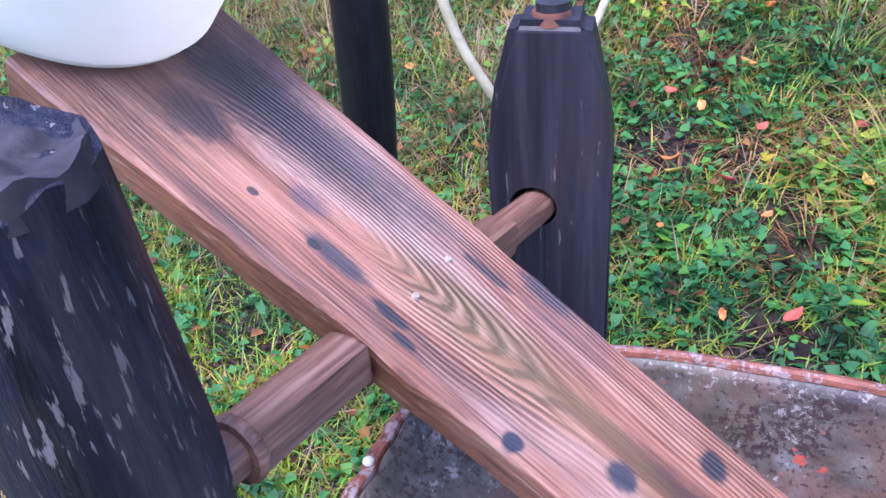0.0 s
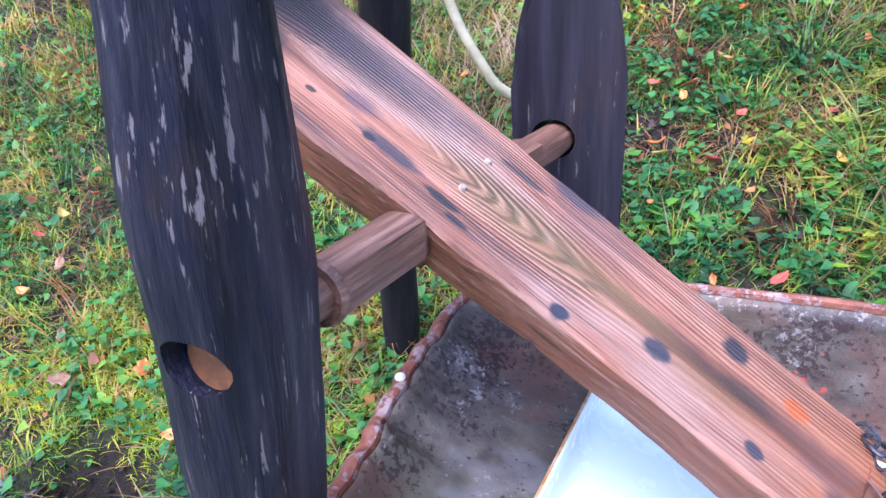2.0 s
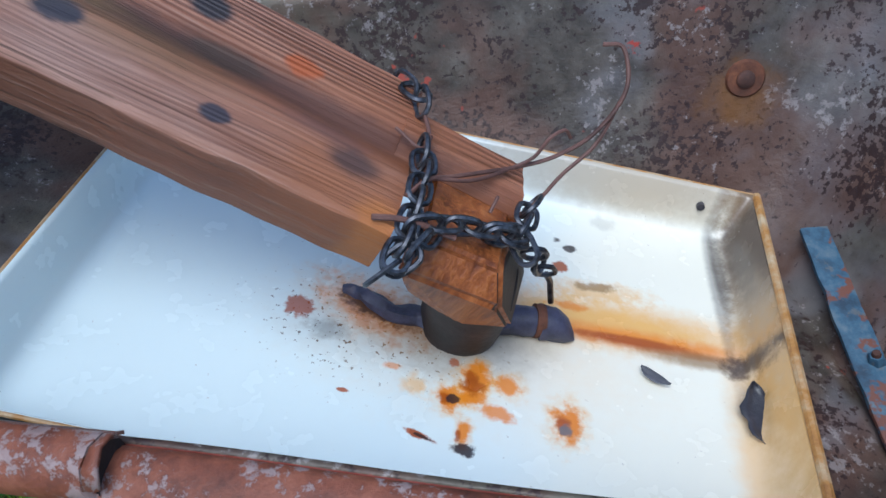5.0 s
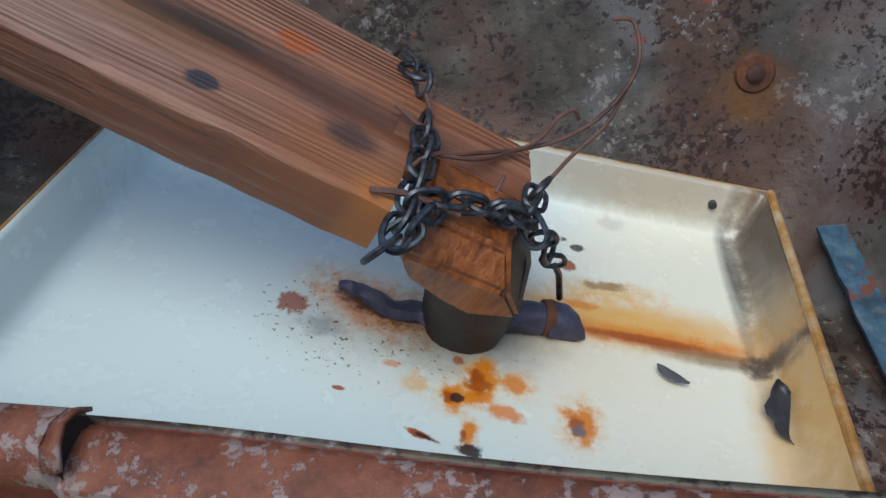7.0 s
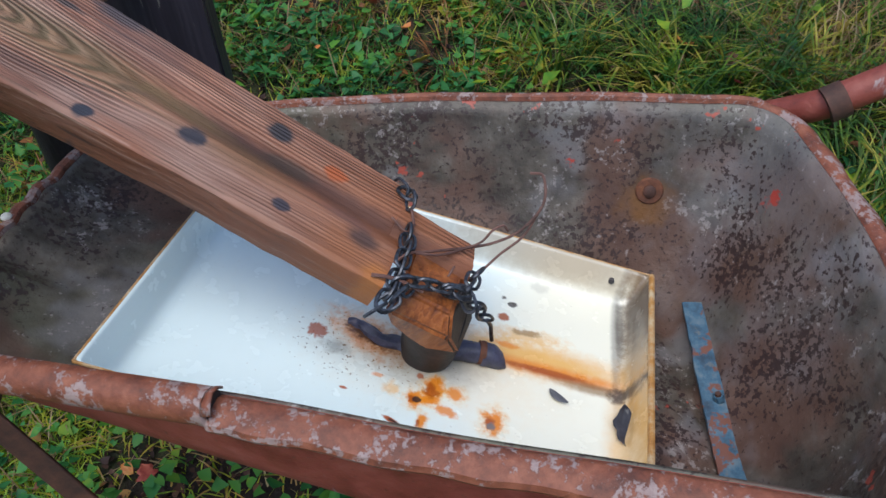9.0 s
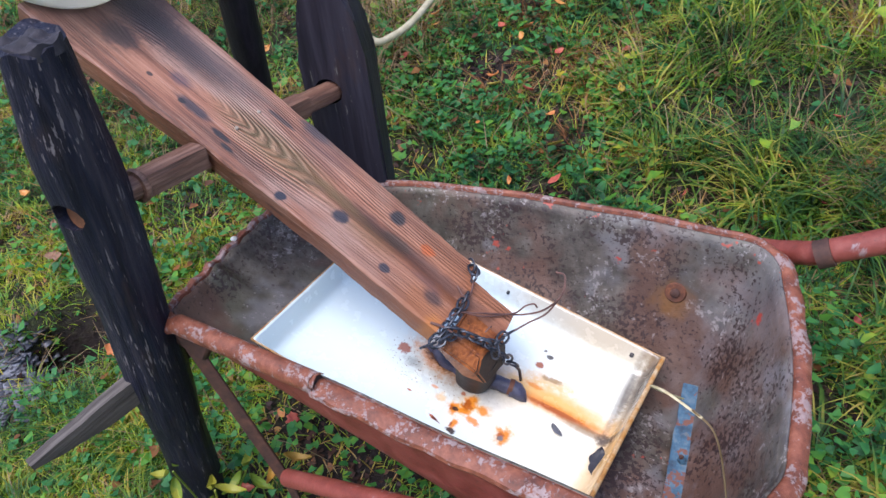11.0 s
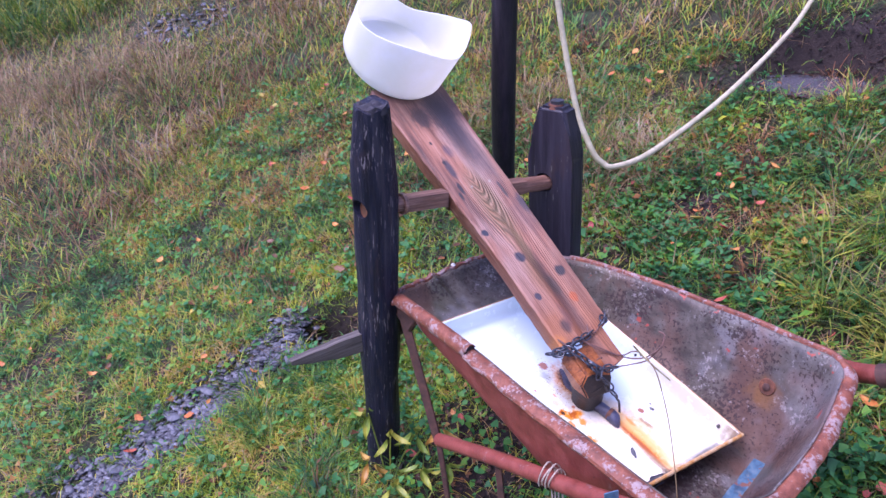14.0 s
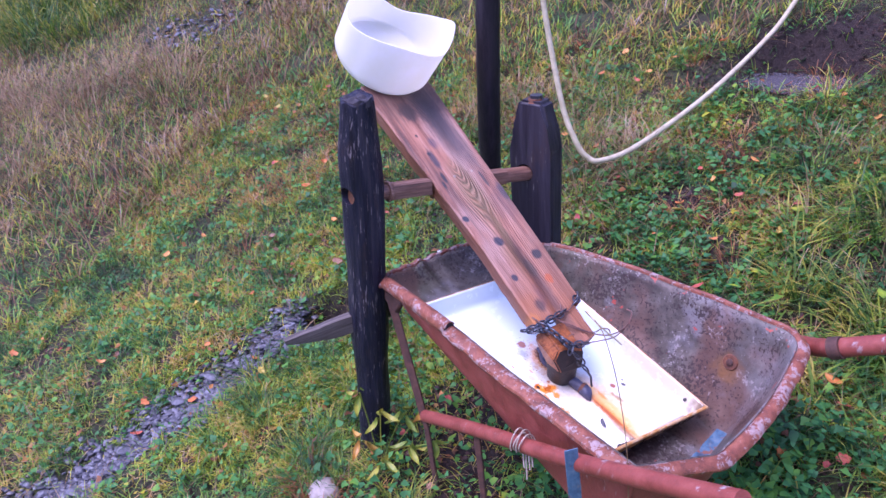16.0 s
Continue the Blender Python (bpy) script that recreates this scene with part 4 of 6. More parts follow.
for j in range(13):
    t = j / 12
    e, h = 0.55 * t + 0.45 * (1 - math.cos(t * math.pi / 2)), 0.45 * t + 0.55 * math.sin(t * math.pi / 2)
    row = []
    for i_, (a, b) in enumerate(zip(RIMLINE, BEDLINE)):
        steep = math.sin(math.pi * (i_ - 4 * NSTEP) / NSTEP) ** 0.5 if i_ > 4 * NSTEP else 0.0
        f_ = e + (t ** 2.6 - e) * steep
        p = Vector((a.x + (b.x - a.x) * f_, a.y + (b.y - a.y) * f_, a.z + (b.z - a.z) * h))
        k = 0.004 * math.sin(t * math.pi)
        p += Vector((noise.noise((p.x * 9, p.y * 9, p.z * 9)), noise.noise((p.x * 9, p.y * 9, 4 + p.z * 9)), 0)) * k
        row.append(bm.verts.new(p))
    rings.append(row)
m_ = len(RIMLINE)
for a, b in zip(rings, rings[1:]):
    for k in range(m_):
        bm.faces.new((a[k], a[(k + 1) % m_], b[(k + 1) % m_], b[k]))
bm.faces.new(rings[-1])
tray = part("tray", bm, [TRAY_OUT, TRAY_IN], barrow)
so = tray.modifiers.new("thickness", "SOLIDIFY")
so.thickness, so.offset, so.material_offset, so.material_offset_rim = 0.004, -1.0, 1, 1
# rolled rim
mid_ = sum(RIMLINE, Vector()) / m_
bm = bmesh.new()
secs, TEAR, was_torn = [], [], False
for k, p in enumerate(RIMLINE):
    tan = (RIMLINE[(k + 1) % m_] - RIMLINE[k - 1]).normalized()
    out_ = tan.cross(Vector((0, 0, 1))).normalized()
    if out_.dot(p - mid_) < 0:
        out_ = -out_
    front_edge = k >= 4 * NSTEP + 4 or k < 3
    wv = 1 + 0.12 * noise.noise((p.x * 25, p.y * 25, 7))

    def section(torn):
        if torn:
            # a fat roll that ends in a tear
            g = 1 + 0.10 * noise.noise((p.x * 18, 2, 5))
            return [(-0.003, -0.006), (-0.002, 0.008 * g), (0.004, 0.0165 * g), (0.013, 0.019 * g), (0.023, 0.0155 * g), (0.0295, 0.006), (0.030, -0.005), (0.025, -0.015), (0.012, -0.006)]
        wd = 0.030 if front_edge else (0.026 if 2 * NSTEP + 4 < k < 4 * NSTEP else 0.021)
        lift_ = 0.004 if k < 2 * NSTEP + 4 else 0.0
        return [(-0.001, -0.004), (0.002, 0.002 + lift_), (0.007, 0.0045 + lift_), (wd * 0.6 * wv, 0.003 + lift_), (wd * wv, -0.004), (wd * wv + 0.002, -0.010), (wd * wv - 0.001, -0.017), (wd * wv - 0.006, -0.015), (wd * 0.5, -0.004)]

    torn = front_edge and p.x < 0.092 and k > 8
    if torn and not was_torn:
        secs.append([bm.verts.new(p - tan * 0.002 + out_ * a + Vector((0, 0, b))) for a, b in section(False)])
        for j, (a, b) in enumerate(section(True)):
            TEAR.append(p + out_ * a + Vector((0, 0, b)) - tan * (0.010 * noise.noise((j * 1.3, 4, 2))))
        TEARDIR = tan.copy()
        secs.append([bm.verts.new(q) for q in TEAR])
    else:
        secs.append([bm.verts.new(p + out_ * a + Vector((0, 0, b))) for a, b in section(torn)])
    was_torn = torn
for k in range(len(secs)):
    a, b = secs[k], secs[(k + 1) % len(secs)]
    for i in range(len(a)):
        bm.faces.new((a[i], a[(i + 1) % len(a)], b[(i + 1) % len(a)], b[i]))
part("rim", bm, RIM, barrow, "chipped red and white rolled rim")
# mouth of the torn roll, its hollow's shade painted black, and the ragged lip
bm = bmesh.new()
core = sum(TEAR, Vector()) / len(TEAR)
ring_ = [bm.verts.new(core + (q - core) * 0.82 - TEARDIR * 0.004) for q in TEAR]
deep = [bm.verts.new(core + (q - core) * 0.45 + TEARDIR * 0.006) for q in TEAR]
for i in range(len(TEAR)):
    bm.faces.new((ring_[i], ring_[(i + 1) % len(TEAR)], deep[(i + 1) % len(TEAR)], deep[i]))
bm.faces.new(deep)
bm.faces.new(ring_[::-1])
part("tear", bm, FOOTBLACK, barrow, "mouth of the torn rim roll, its shade painted black")
bm = bmesh.new()
lip0 = [bm.verts.new(q - TEARDIR * 0.001) for q in TEAR[1:6]]
lip1 = [bm.verts.new(q + Vector((0, 0, 0.002)) - TEARDIR * (0.006 + 0.007 * abs(noise.noise((i * 2.1, 7, 1))))) for i, q in enumerate(TEAR[1:6])]
for i in range(4):
    bm.faces.new((lip0[i], lip0[i + 1], lip1[i + 1], lip1[i]))
lip_ = part("torn_lip", bm, RIM, barrow, "ragged torn lip of the rim")
lip_.modifiers.new("thickness", "SOLIDIFY").thickness = 0.002


def tube(name, pts, r, mat_, parent, label="", sides=16, n=6):
    bm = bmesh.new()
    sweep(bm, spline(pts, n), r, sides)
    return part(name, bm, mat_, parent, label)


FD, ND = Vector((0.824, -0.294, 0.484)), Vector((0.724, -0.504, 0.471))
FP, NP = Vector((0.835, 0.424, 0.832)), Vector((0.48, -0.085, 0.829))
tube("handle", [(0.10, 0.80, 0.50), (0.30, 0.77, 0.56), (0.62, 0.655, 0.68), (0.80, 0.555, 0.77), (0.878, 0.452, 0.835), FP + FD * 0.13, FP + FD * 0.45], 0.021, REDTUBE, barrow)
tube("handle", [NP - ND * 0.735, NP - ND * 0.4, NP + Vector((0, 0, -0.012)), NP + ND * 0.4], 0.0175, REDTUBE, barrow)
tube("clamp", [FP + FD * 0.075, FP + FD * 0.10], 0.0245, DARKRUST, barrow, "dark rusted clamp")


def flat_bar(name, a, b, wide, thick, mat_, parent, label="", ref=(0, -1, 0)):
    bm = bmesh.new()
    L = (Vector(b) - Vector(a)).length
    box(bm, -wide / 2, wide / 2, -thick / 2, thick / 2, 0, L, min(wide, thick) * 0.25, 1)
    return part(name, bm, mat_, parent, label, frame_=aim(a, b, ref))


TL = NP - ND * 0.74
flat_bar("strut", (-0.175, 0.345, 0.85), TL + Vector((-0.005, 0.01, -0.03)), 0.026, 0.006, DARKRUST, barrow, "dark rusted flat strut")
flat_bar("bracket", (-0.20, 0.37, 0.83), (-0.13, 0.335, 0.79), 0.05, 0.02, DARKRUST, barrow, "dark corner bracket")
for a_ in (NP - ND * 0.42, Vector((0.52, 0.635, 0.66)), TL, Vector((0.12, 0.77, 0.505))):
    foot = Vector((a_.x + 0.03, a_.y - 0.01, 0))
    foot.z = gz(foot.x, foot.y) - 0.02
    flat_bar("leg", foot, a_ + Vector((0, 0, -0.012)), 0.016, 0.010, DARKRUST, barrow, "rusted brown leg")
# rusty bolt plate on the tray's inner wall
DP, DN = Vector((0.687, 0.452, 0.749)), Vector((-0.45, -0.72, 0.53)).normalized()
bpy.context.view_layer.update()
hit_, at_, nor_, _ = tray.ray_cast(DP + DN * 0.08, -DN)
if hit_:
    DP, DN = at_ + DN * 0.003, (nor_ if nor_.dot(DN) > 0 else -nor_)
bm = bmesh.new()
sweep(bm, [Vector((0, 0, -0.012)), Vector((0, 0, -0.002)), Vector((0, 0, 0.0005))], lambda t, a: 0.022 - 0.004 * t, 24, up=(0, 1, 0))
pl = part("bolt_plate", bm, RUSTDISC, barrow, "brown rusted round plate", frame_=aim(DP, DP + DN))
bm = bmesh.new()
sweep(bm, [Vector((0, 0, -0.002)), Vector((0, 0, 0.003)), Vector((0, 0, 0.005))], lambda t, a: 0.010 - 0.004 * t * t, 14, up=(0, 1, 0))
part("bolt", bm, DARKRUST, barrow, frame_=aim(DP, DP + DN))

# ---- enamel pan ----
PN = Vector((0.2464, -0.0460, 0.9681)).normalized()
PFR = axes((0.150, 0.672, 0.6902 - 0.2545 * (0.150 - 0.2842) + 0.0475 * (0.672 - 0.3276)), (0.87, -0.49, -0.244), PN) @ pose(-0.018, 0, 0)
PL, PW, PH = 0.612, 0.410, 0.055
pan = thing("enamel_pan", PFR.translation, "white enamel tray with orange rust stains, lying in the wheelbarrow", "tray")
bm = bmesh.new()


def pan_ring(inset, z, r):
    o = rounded([(inset, -inset, z, r), (PL - inset, -inset, z, r), (PL - 0.022 - inset, -PW + inset, z, r), (inset, -PW + inset, z, r)], 5, 10)
    return [bm.verts.new(p) for p in o]


rr = [pan_ring(i_, z_, r_) for i_, z_, r_ in ((0.0, PH, 0.008), (0.003, PH - 0.004, 0.01), (0.009, 0.018, 0.015), (0.014, 0.006, 0.018), (0.022, 0.0012, 0.02), (0.032, 0.0, 0.024), (0.06, -0.001, 0.03))]
for a, b in zip(rr, rr[1:]):
    for k in range(len(a)):
        bm.faces.new((a[k], a[(k + 1) % len(a)], b[(k + 1) % len(a)], b[k]))
bm.faces.new(rr[-1])
pb_ = part("basin", bm, ENAMEL, pan, frame_=PFR)
so = pb_.modifiers.new("thickness", "SOLIDIFY")
so.thickness, so.offset = 0.002, -1.0
for nm, a, b in (("edge", (0, 0, PH), (PL, 0, PH)), ("edge", (PL, 0, PH), (PL - 0.022, -PW, PH)), ("edge", (PL - 0.022, -PW, PH), (0, -PW, PH)), ("edge", (0, -PW, PH), (0, 0, PH))):
    bm = bmesh.new()
    sweep(bm, line_pts(a, b, 6), 0.0042 if a[0] == PL else 0.0018, 8)
    part(nm, bm, PANRIM, pan, "rust-edged enamel rim", frame_=PFR)


def on_pan(x, y, z=0.0):
    return PFR @ Vector((x, y, z))


# dark discs stand for the holes, their shade put into the colour
for hx, hr in ((0.560, 0.0042), (0.30, 0.003)):
    bm = bmesh.new()
    sweep(bm, [on_pan(hx, -0.012, PH - 0.020), on_pan(hx, -0.0065, PH - 0.020)], hr, 12)
    part("drain_hole", bm, IRON, pan, "small dark hole in the enamel side")


def on_board(s, v, h=0.0):
    return BFR @ Vector((s, v, h))


# iron pipe lying under the hammer
pipe = thing("iron_pipe", on_pan(0.40, -0.2, 0.012), "dark wet iron pipe stub lying in the enamel tray", "pipe")
bm = bmesh.new()
sweep(bm, line_pts(on_pan(0.338, -0.213, 0.0135), on_pan(0.414, -0.197, 0.0135), 14), lambda t, a: 0.0132 * (1 + 0.12 * noise.noise((t * 5, math.cos(a) * 1.5, math.sin(a) * 1.5)) + 0.06 * noise.noise((t * 14, math.cos(a) * 4, math.sin(a) * 4))), 18)
part("barrel", bm, PIPERUST, pipe)
bm = bmesh.new()
sweep(bm, line_pts(on_pan(0.395, -0.201, 0.0145), on_pan(0.403, -0.1995, 0.0145), 3), lambda t, a: 0.0148 + 0.0012 * noise.noise((t * 4, math.cos(a) * 3, math.sin(a) * 3)), 18)
part("ring", bm, RUSTDISC, pipe, "orange-rusted ring round the pipe")
bm = bmesh.new()
sweep(bm, [on_pan(0.402, -0.2, 0.0130), on_pan(0.412, -0.2, 0.0125), on_pan(0.419, -0.202, 0.010), on_pan(0.427, -0.203, 0.006), on_pan(0.433, -0.203, 0.003)], lambda t, a: (0.0150 - 0.0135 * t * t) * (1 + 0.25 * noise.noise((t * 5, math.cos(a) * 2, math.sin(a) * 2))), 16)
part("broken_end", bm, PIPERUST, pipe, "blue-black ragged pipe end")
bm = bmesh.new()
sweep(bm, spline([on_pan(0.318, -0.219, 0.008), on_pan(0.30, -0.219, 0.008), on_pan(0.275, -0.218, 0.007), on_pan(0.252, -0.206, 0.006), on_pan(0.240, -0.199, 0.004), on_pan(0.229, -0.198, 0.002)], 4), lambda t, a: 0.0095 * (1 - 0.55 * t) * (1 + 0.55 * noise.noise((t * 7, math.cos(a) * 1.4, math.sin(a) * 1.4))), 14)
spike = tagged(part("iron_spike", bm, PIPERUST), "black rusted iron spike lying in the enamel tray", "spike")

# ---- chain round the hammer ----
chain = thing("chain", on_board(0.27, -0.02, 0.0), "galvanised steel chain wound round the hammer end", "chain")


def link_mesh(at, along, up_, long_=0.019, wide=0.0115, r=0.0021):
    bm = bmesh.new()
    pts = []
    for k in range(18):
        a = 2 * math.pi * k / 18
        pts.append(Vector(((long_ - wide) * (1 if math.cos(a) > 0 else -1) * min(1, abs(math.cos(a)) * 3) * 0.6 + wide * math.cos(a) * 0.75, wide * math.sin(a) * 0.75, 0)))
    sweep(bm, pts, r, 6, closed=True)
    return part("link", bm, STEEL, chain, frame_=axes(at, along, up_))


def lay_chain(pts, gap=0.0145):
    c = spline([on_board(*p) for p in pts], 12)
    out, need = [], 0.0
    for p, q in zip(c, c[1:]):
        d = (q - p).length
        while need <= d:
            out.append((p.lerp(q, need / d), (q - p).normalized()))
            need += gap
        need -= d
    for k, (p, d) in enumerate(out):
        side = d.cross(BN).normalized()
        link_mesh(p, d, (BN if k % 2 else side) + 0.35 * Vector((random.uniform(-1, 1), random.uniform(-1, 1), random.uniform(-1, 1))))


lay_chain([(0.222, 0.086, 0.002), (0.234, 0.074, 0.007), (0.240, 0.060, 0.006)], 0.012)
lay_chain([(0.248, 0.018, 0.005), (0.252, -0.003, 0.006), (0.253, -0.03, 0.006), (0.254, -0.05, 0.0), (0.252, -0.085, -0.006)], 0.014)
lay_chain([(0.248, -0.09, -0.012), (0.262, -0.07, 0.0), (0.268, -0.05, 0.004)], 0.015)
lay_chain([(0.262, -0.052, 0.004), (0.279, -0.042, 0.006), (0.307, -0.031, 0.006), (0.331, -0.016, 0.004), (0.338, 0.012, 0.003), (0.341, 0.022, 0.002)], 0.0145)
lay_chain([(0.318, -0.028, 0.004), (0.335, -0.02, 0.0), (0.345, -0.03, -0.004)], 0.012)
hang0, hang1 = on_board(0.347, -0.016, -0.004), on_pan(0.408, -0.172, 0.03)
for k in range(3):
    link_mesh(hang0.lerp(hang1, 0.12 + 0.2 * k), hang1 - hang0, BU if k % 2 else Vector((0.49, 0.87, 0)))
bm = bmesh.new()
sweep(bm, [hang0.lerp(hang1, 0.62), hang0.lerp(hang1, 0.8), on_pan(0.408, -0.18, 0.02)], 0.0028, 8)
part("hook", bm, STEEL, chain, "straight chain hook")

# rusty binding wire
wire = thing("wire", on_board(0.28, 0.0, 0.004), "rusty binding wire with loose bent ends", "wire")


def wire_run(pts, r=0.0017):
    bm = bmesh.new()
    sweep(bm, spline([on_board(*p) for p in pts], 8), r, 7)
    part("strand", bm, WIRERUST, wire)


wire_run([(0.228, -0.064, 0.003), (0.245, -0.058, 0.006), (0.262, -0.054, 0.006), (0.285, -0.05, 0.004)], 0.0022)
wire_run([(0.245, -0.035, 0.006), (0.256, -0.015, 0.010), (0.274, 0.005, 0.006), (0.300, 0.03, 0.005), (0.322, 0.05, 0.006), (0.345, 0.062, 0.022), (0.362, 0.072, 0.05), (0.366, 0.088, 0.085), (0.350, 0.105, 0.105), (0.335, 0.105, 0.10)])
wire_run([(0.262, -0.008, 0.008), (0.29, 0.012, 0.006), (0.318, 0.046, 0.006), (0.330, 0.055, 0.018), (0.334, 0.064, 0.034), (0.343, 0.074, 0.040), (0.352, 0.078, 0.034)], 0.0015)
wire_run([(0.340, 0.018, 0.004), (0.346, 0.03, 0.01), (0.355, 0.05, 0.02), (0.368, 0.07, 0.045), (0.368, 0.088, 0.075)], 0.0016)
wire_run([(0.243, 0.055, 0.006), (0.25, 0.035, 0.006), (0.251, 0.012, 0.007)], 0.0017)
wire_run([(0.225, 0.03, 0.003), (0.246, 0.02, 0.004), (0.252, 0.038, 0.004)], 0.0014)
wire_run([(0.308, -0.008, 0.002), (0.309, 0.002, 0.009), (0.311, 0.008, 0.003)], 0.0014)

# tall dry grass stalk bent over the barrow's open end
stalk = thing("dry_grass", (0.59, -0.13, 0.87), "tall thin dry grass stalk with a drooping blade", "grass")
bm = bmesh.new()
sweep(bm, spline([(0.60, -0.16, gz(0.6, -0.16)), (0.60, -0.165, 0.6), (0.588, -0.15, 0.87), (0.562, -0.138, 1.03), (0.534, -0.142, 1.140), (0.512, -0.132, 1.168)], 8), 0.0009, 6)
part("stalk", bm, STRAW, stalk)
bm = bmesh.new()
sweep(bm, spline([(0.520, -0.137, 1.162), (0.495, -0.112, 1.168), (0.488, -0.088, 1.15), (0.510, -0.064, 1.11), (0.540, -0.042, 1.07)], 6), 0.002, 5, shape=[(-0.0015, 0), (0, 0.0006), (0.0015, 0), (0, -0.0006)])
part("blade", bm, DRYBLADE, stalk)

# black curled leaf and grey chip in the pan
def leaf_bm(l, w, curl, lobes=0.0, seed=0, n=9):
    bm = bmesh.new()
    rows = []
    for i in range(n + 1):
        t = i / n
        hw = w * (math.sin(math.pi * min(1, t * 1.02)) ** 0.75) * (1 - 0.3 * t) * (1 + lobes * math.sin(t * 16 + seed)) + 0.0006
        row = []
        for k in range(-2, 3):
            y = hw * k / 2
            row.append(bm.verts.new(((t - 0.5) * l, y + 0.06 * l * math.sin(3 * t + seed), curl * l * ((t - 0.5) ** 2 * 2 + (k / 2) ** 2 * 0.35) + 0.05 * l * noise.noise((t * 3, k * 0.8, seed)))))
        rows.append(row)
    for a, b in zip(rows, rows[1:]):
        for k in range(4):
            bm.faces.new((a[k], a[k + 1], b[k + 1], b[k]))
    return bm


def leaf_thing(mat_, l, w, curl, lobes, seed, label, m):
    ob = part("fallen_leaf", leaf_bm(l, w, curl, lobes, seed), mat_, frame_=m)
    so_ = ob.modifiers.new("thickness", "SOLIDIFY")
    so_.thickness = 0.0006
    return tagged(ob, label, "leaf", "fallen leaves")


leaf_thing(IRON, 0.058, 0.0145, 0.10, 0.22, 2, "black wet curled leaf in the enamel tray", PFR @ pose(0.584, -0.254, 0.013, 14, 8, -76))
leaf_thing(SLATE, 0.028, 0.006, 0.2, 0.0, 4, "small grey curled leaf in the enamel tray", PFR @ pose(0.502, -0.228, 0.004, 0, 0, -35))

# blue painted strap lying on the sloping end of the tray
bpy.context.view_layer.update()


def on_tray(x, y, lift=0.0):
    hit, at, _, _ = tray.ray_cast(tray.matrix_world.inverted() @ Vector((x, y, 1.5)), Vector((0, 0, -1)))
    return tray.matrix_world @ at + Vector((0, 0, lift)) if hit else Vector((x, y, 0.6))


STRAP = [on_tray(0.716 + (0.602 - 0.716) * t_, 0.340 + (0.055 - 0.340) * t_, 0.0045) for t_ in (0, 0.2, 0.4, 0.6, 0.8, 1.0)]
bm = bmesh.new()
SW = 0.021
sweep(bm, spline(STRAP, 4), 1.0, shape=[(-SW, -0.0025), (SW, -0.0025), (SW, 0.0018), (SW * 0.9, 0.0030), (-SW * 0.9, 0.0030), (-SW, 0.0018)])
for v in bm.verts:
    v.co += Vector((noise.noise(v.co * 60), noise.noise(v.co * 60 + Vector((3, 0, 0))), noise.noise(v.co * 25) * 0.6)) * 0.0022
strap = part("strap", bm, BLUE, barrow, "flaking blue flat steel strap")
mid_s = STRAP[3].lerp(STRAP[2], 0.5)
for r_, h_, mt_ in ((0.0085, 0.009, BLUE), (0.0048, 0.013, DARKRUST)):
    bm = bmesh.new()
    sweep(bm, [Vector((0, 0, -0.002)), Vector((0, 0, h_ - 0.002)), Vector((0, 0, h_))], lambda t, a: r_ * (1 - 0.3 * t), 6 if r_ > 0.006 else 10, up=(0, 1, 0))
    part("bolt", bm, mt_, barrow, "blue-grey nut" if r_ > 0.006 else "rusty bolt end", frame_=aim(mid_s + Vector((0, 0, 0.002)), mid_s + Vector((-0.25, 0.1, 0.96))))
# white cap on the tray's end, string and blue tag on the near tube
bm = bmesh.new()
bmesh.ops.create_uvsphere(bm, u_segments=14, v_segments=8, radius=0.0065, matrix=Matrix.Translation((-0.128, 0.575, 0.846)) @ Matrix.Diagonal((1, 1, 0.7, 1)))
part("cap", bm, BUCKET, barrow, "small white plastic cap")
q0 = NP - ND * 0.005
flat_bar("tag", q0 + Vector((0.01, -0.024, -0.10)), q0 + Vector((-0.004, -0.022, 0.035)), 0.026, 0.003, BLUE, barrow, "blue flat metal tag", ref=(0.6, -0.8, 0))
string = thing("string", NP - ND * 0.28, "pale frayed string tied round the red tube", "string")
for k in range(4):
    bm = bmesh.new()
    c = NP - ND * (0.185 + 0.012 * k)
    pts = [c + Vector((0.55, 0.8, 0)) * (0.021 * math.cos(a)) * (-1) + Vector((0, 0, 1)) * ((0.022 + 0.012 * (k % 2)) * math.sin(a)) + ND * (0.004 * math.sin(a * 2)) for a in np.linspace(-0.6, 4.2, 16)]
    pts.append(pts[-1] + Vector((0.01, -0.02, -0.03 - 0.04 * (k == 2))))
    sweep(bm, spline(pts, 2), 0.0018, 6)
    part("loop", bm, TWINE, string)

# ---- hose ----
bm = bmesh.new()
HOSEPTS = [(-0.10, 0.96, 2.22), (-0.15, 1.25, 2.12), (-0.165, 1.47, 1.85), (-0.135, 1.507, 1.45), (-0.039, 1.455, 1.07), (0.033, 1.425, 0.92), (0.075, 1.43, 0.868), (0.12, 1.455, 0.851), (0.226, 1.612, 0.873), (0.415, 2.087, 0.97), (0.60, 2.52, 1.14), (0.69, 2.77, 1.28), (0.80, 3.1, 1.42)]
sweep(bm, spline(HOSEPTS, 10), 0.0105, 14)
tagged(part("hose", bm, HOSE), "cream plastic hose sagging from the pole to the spring", "hose")

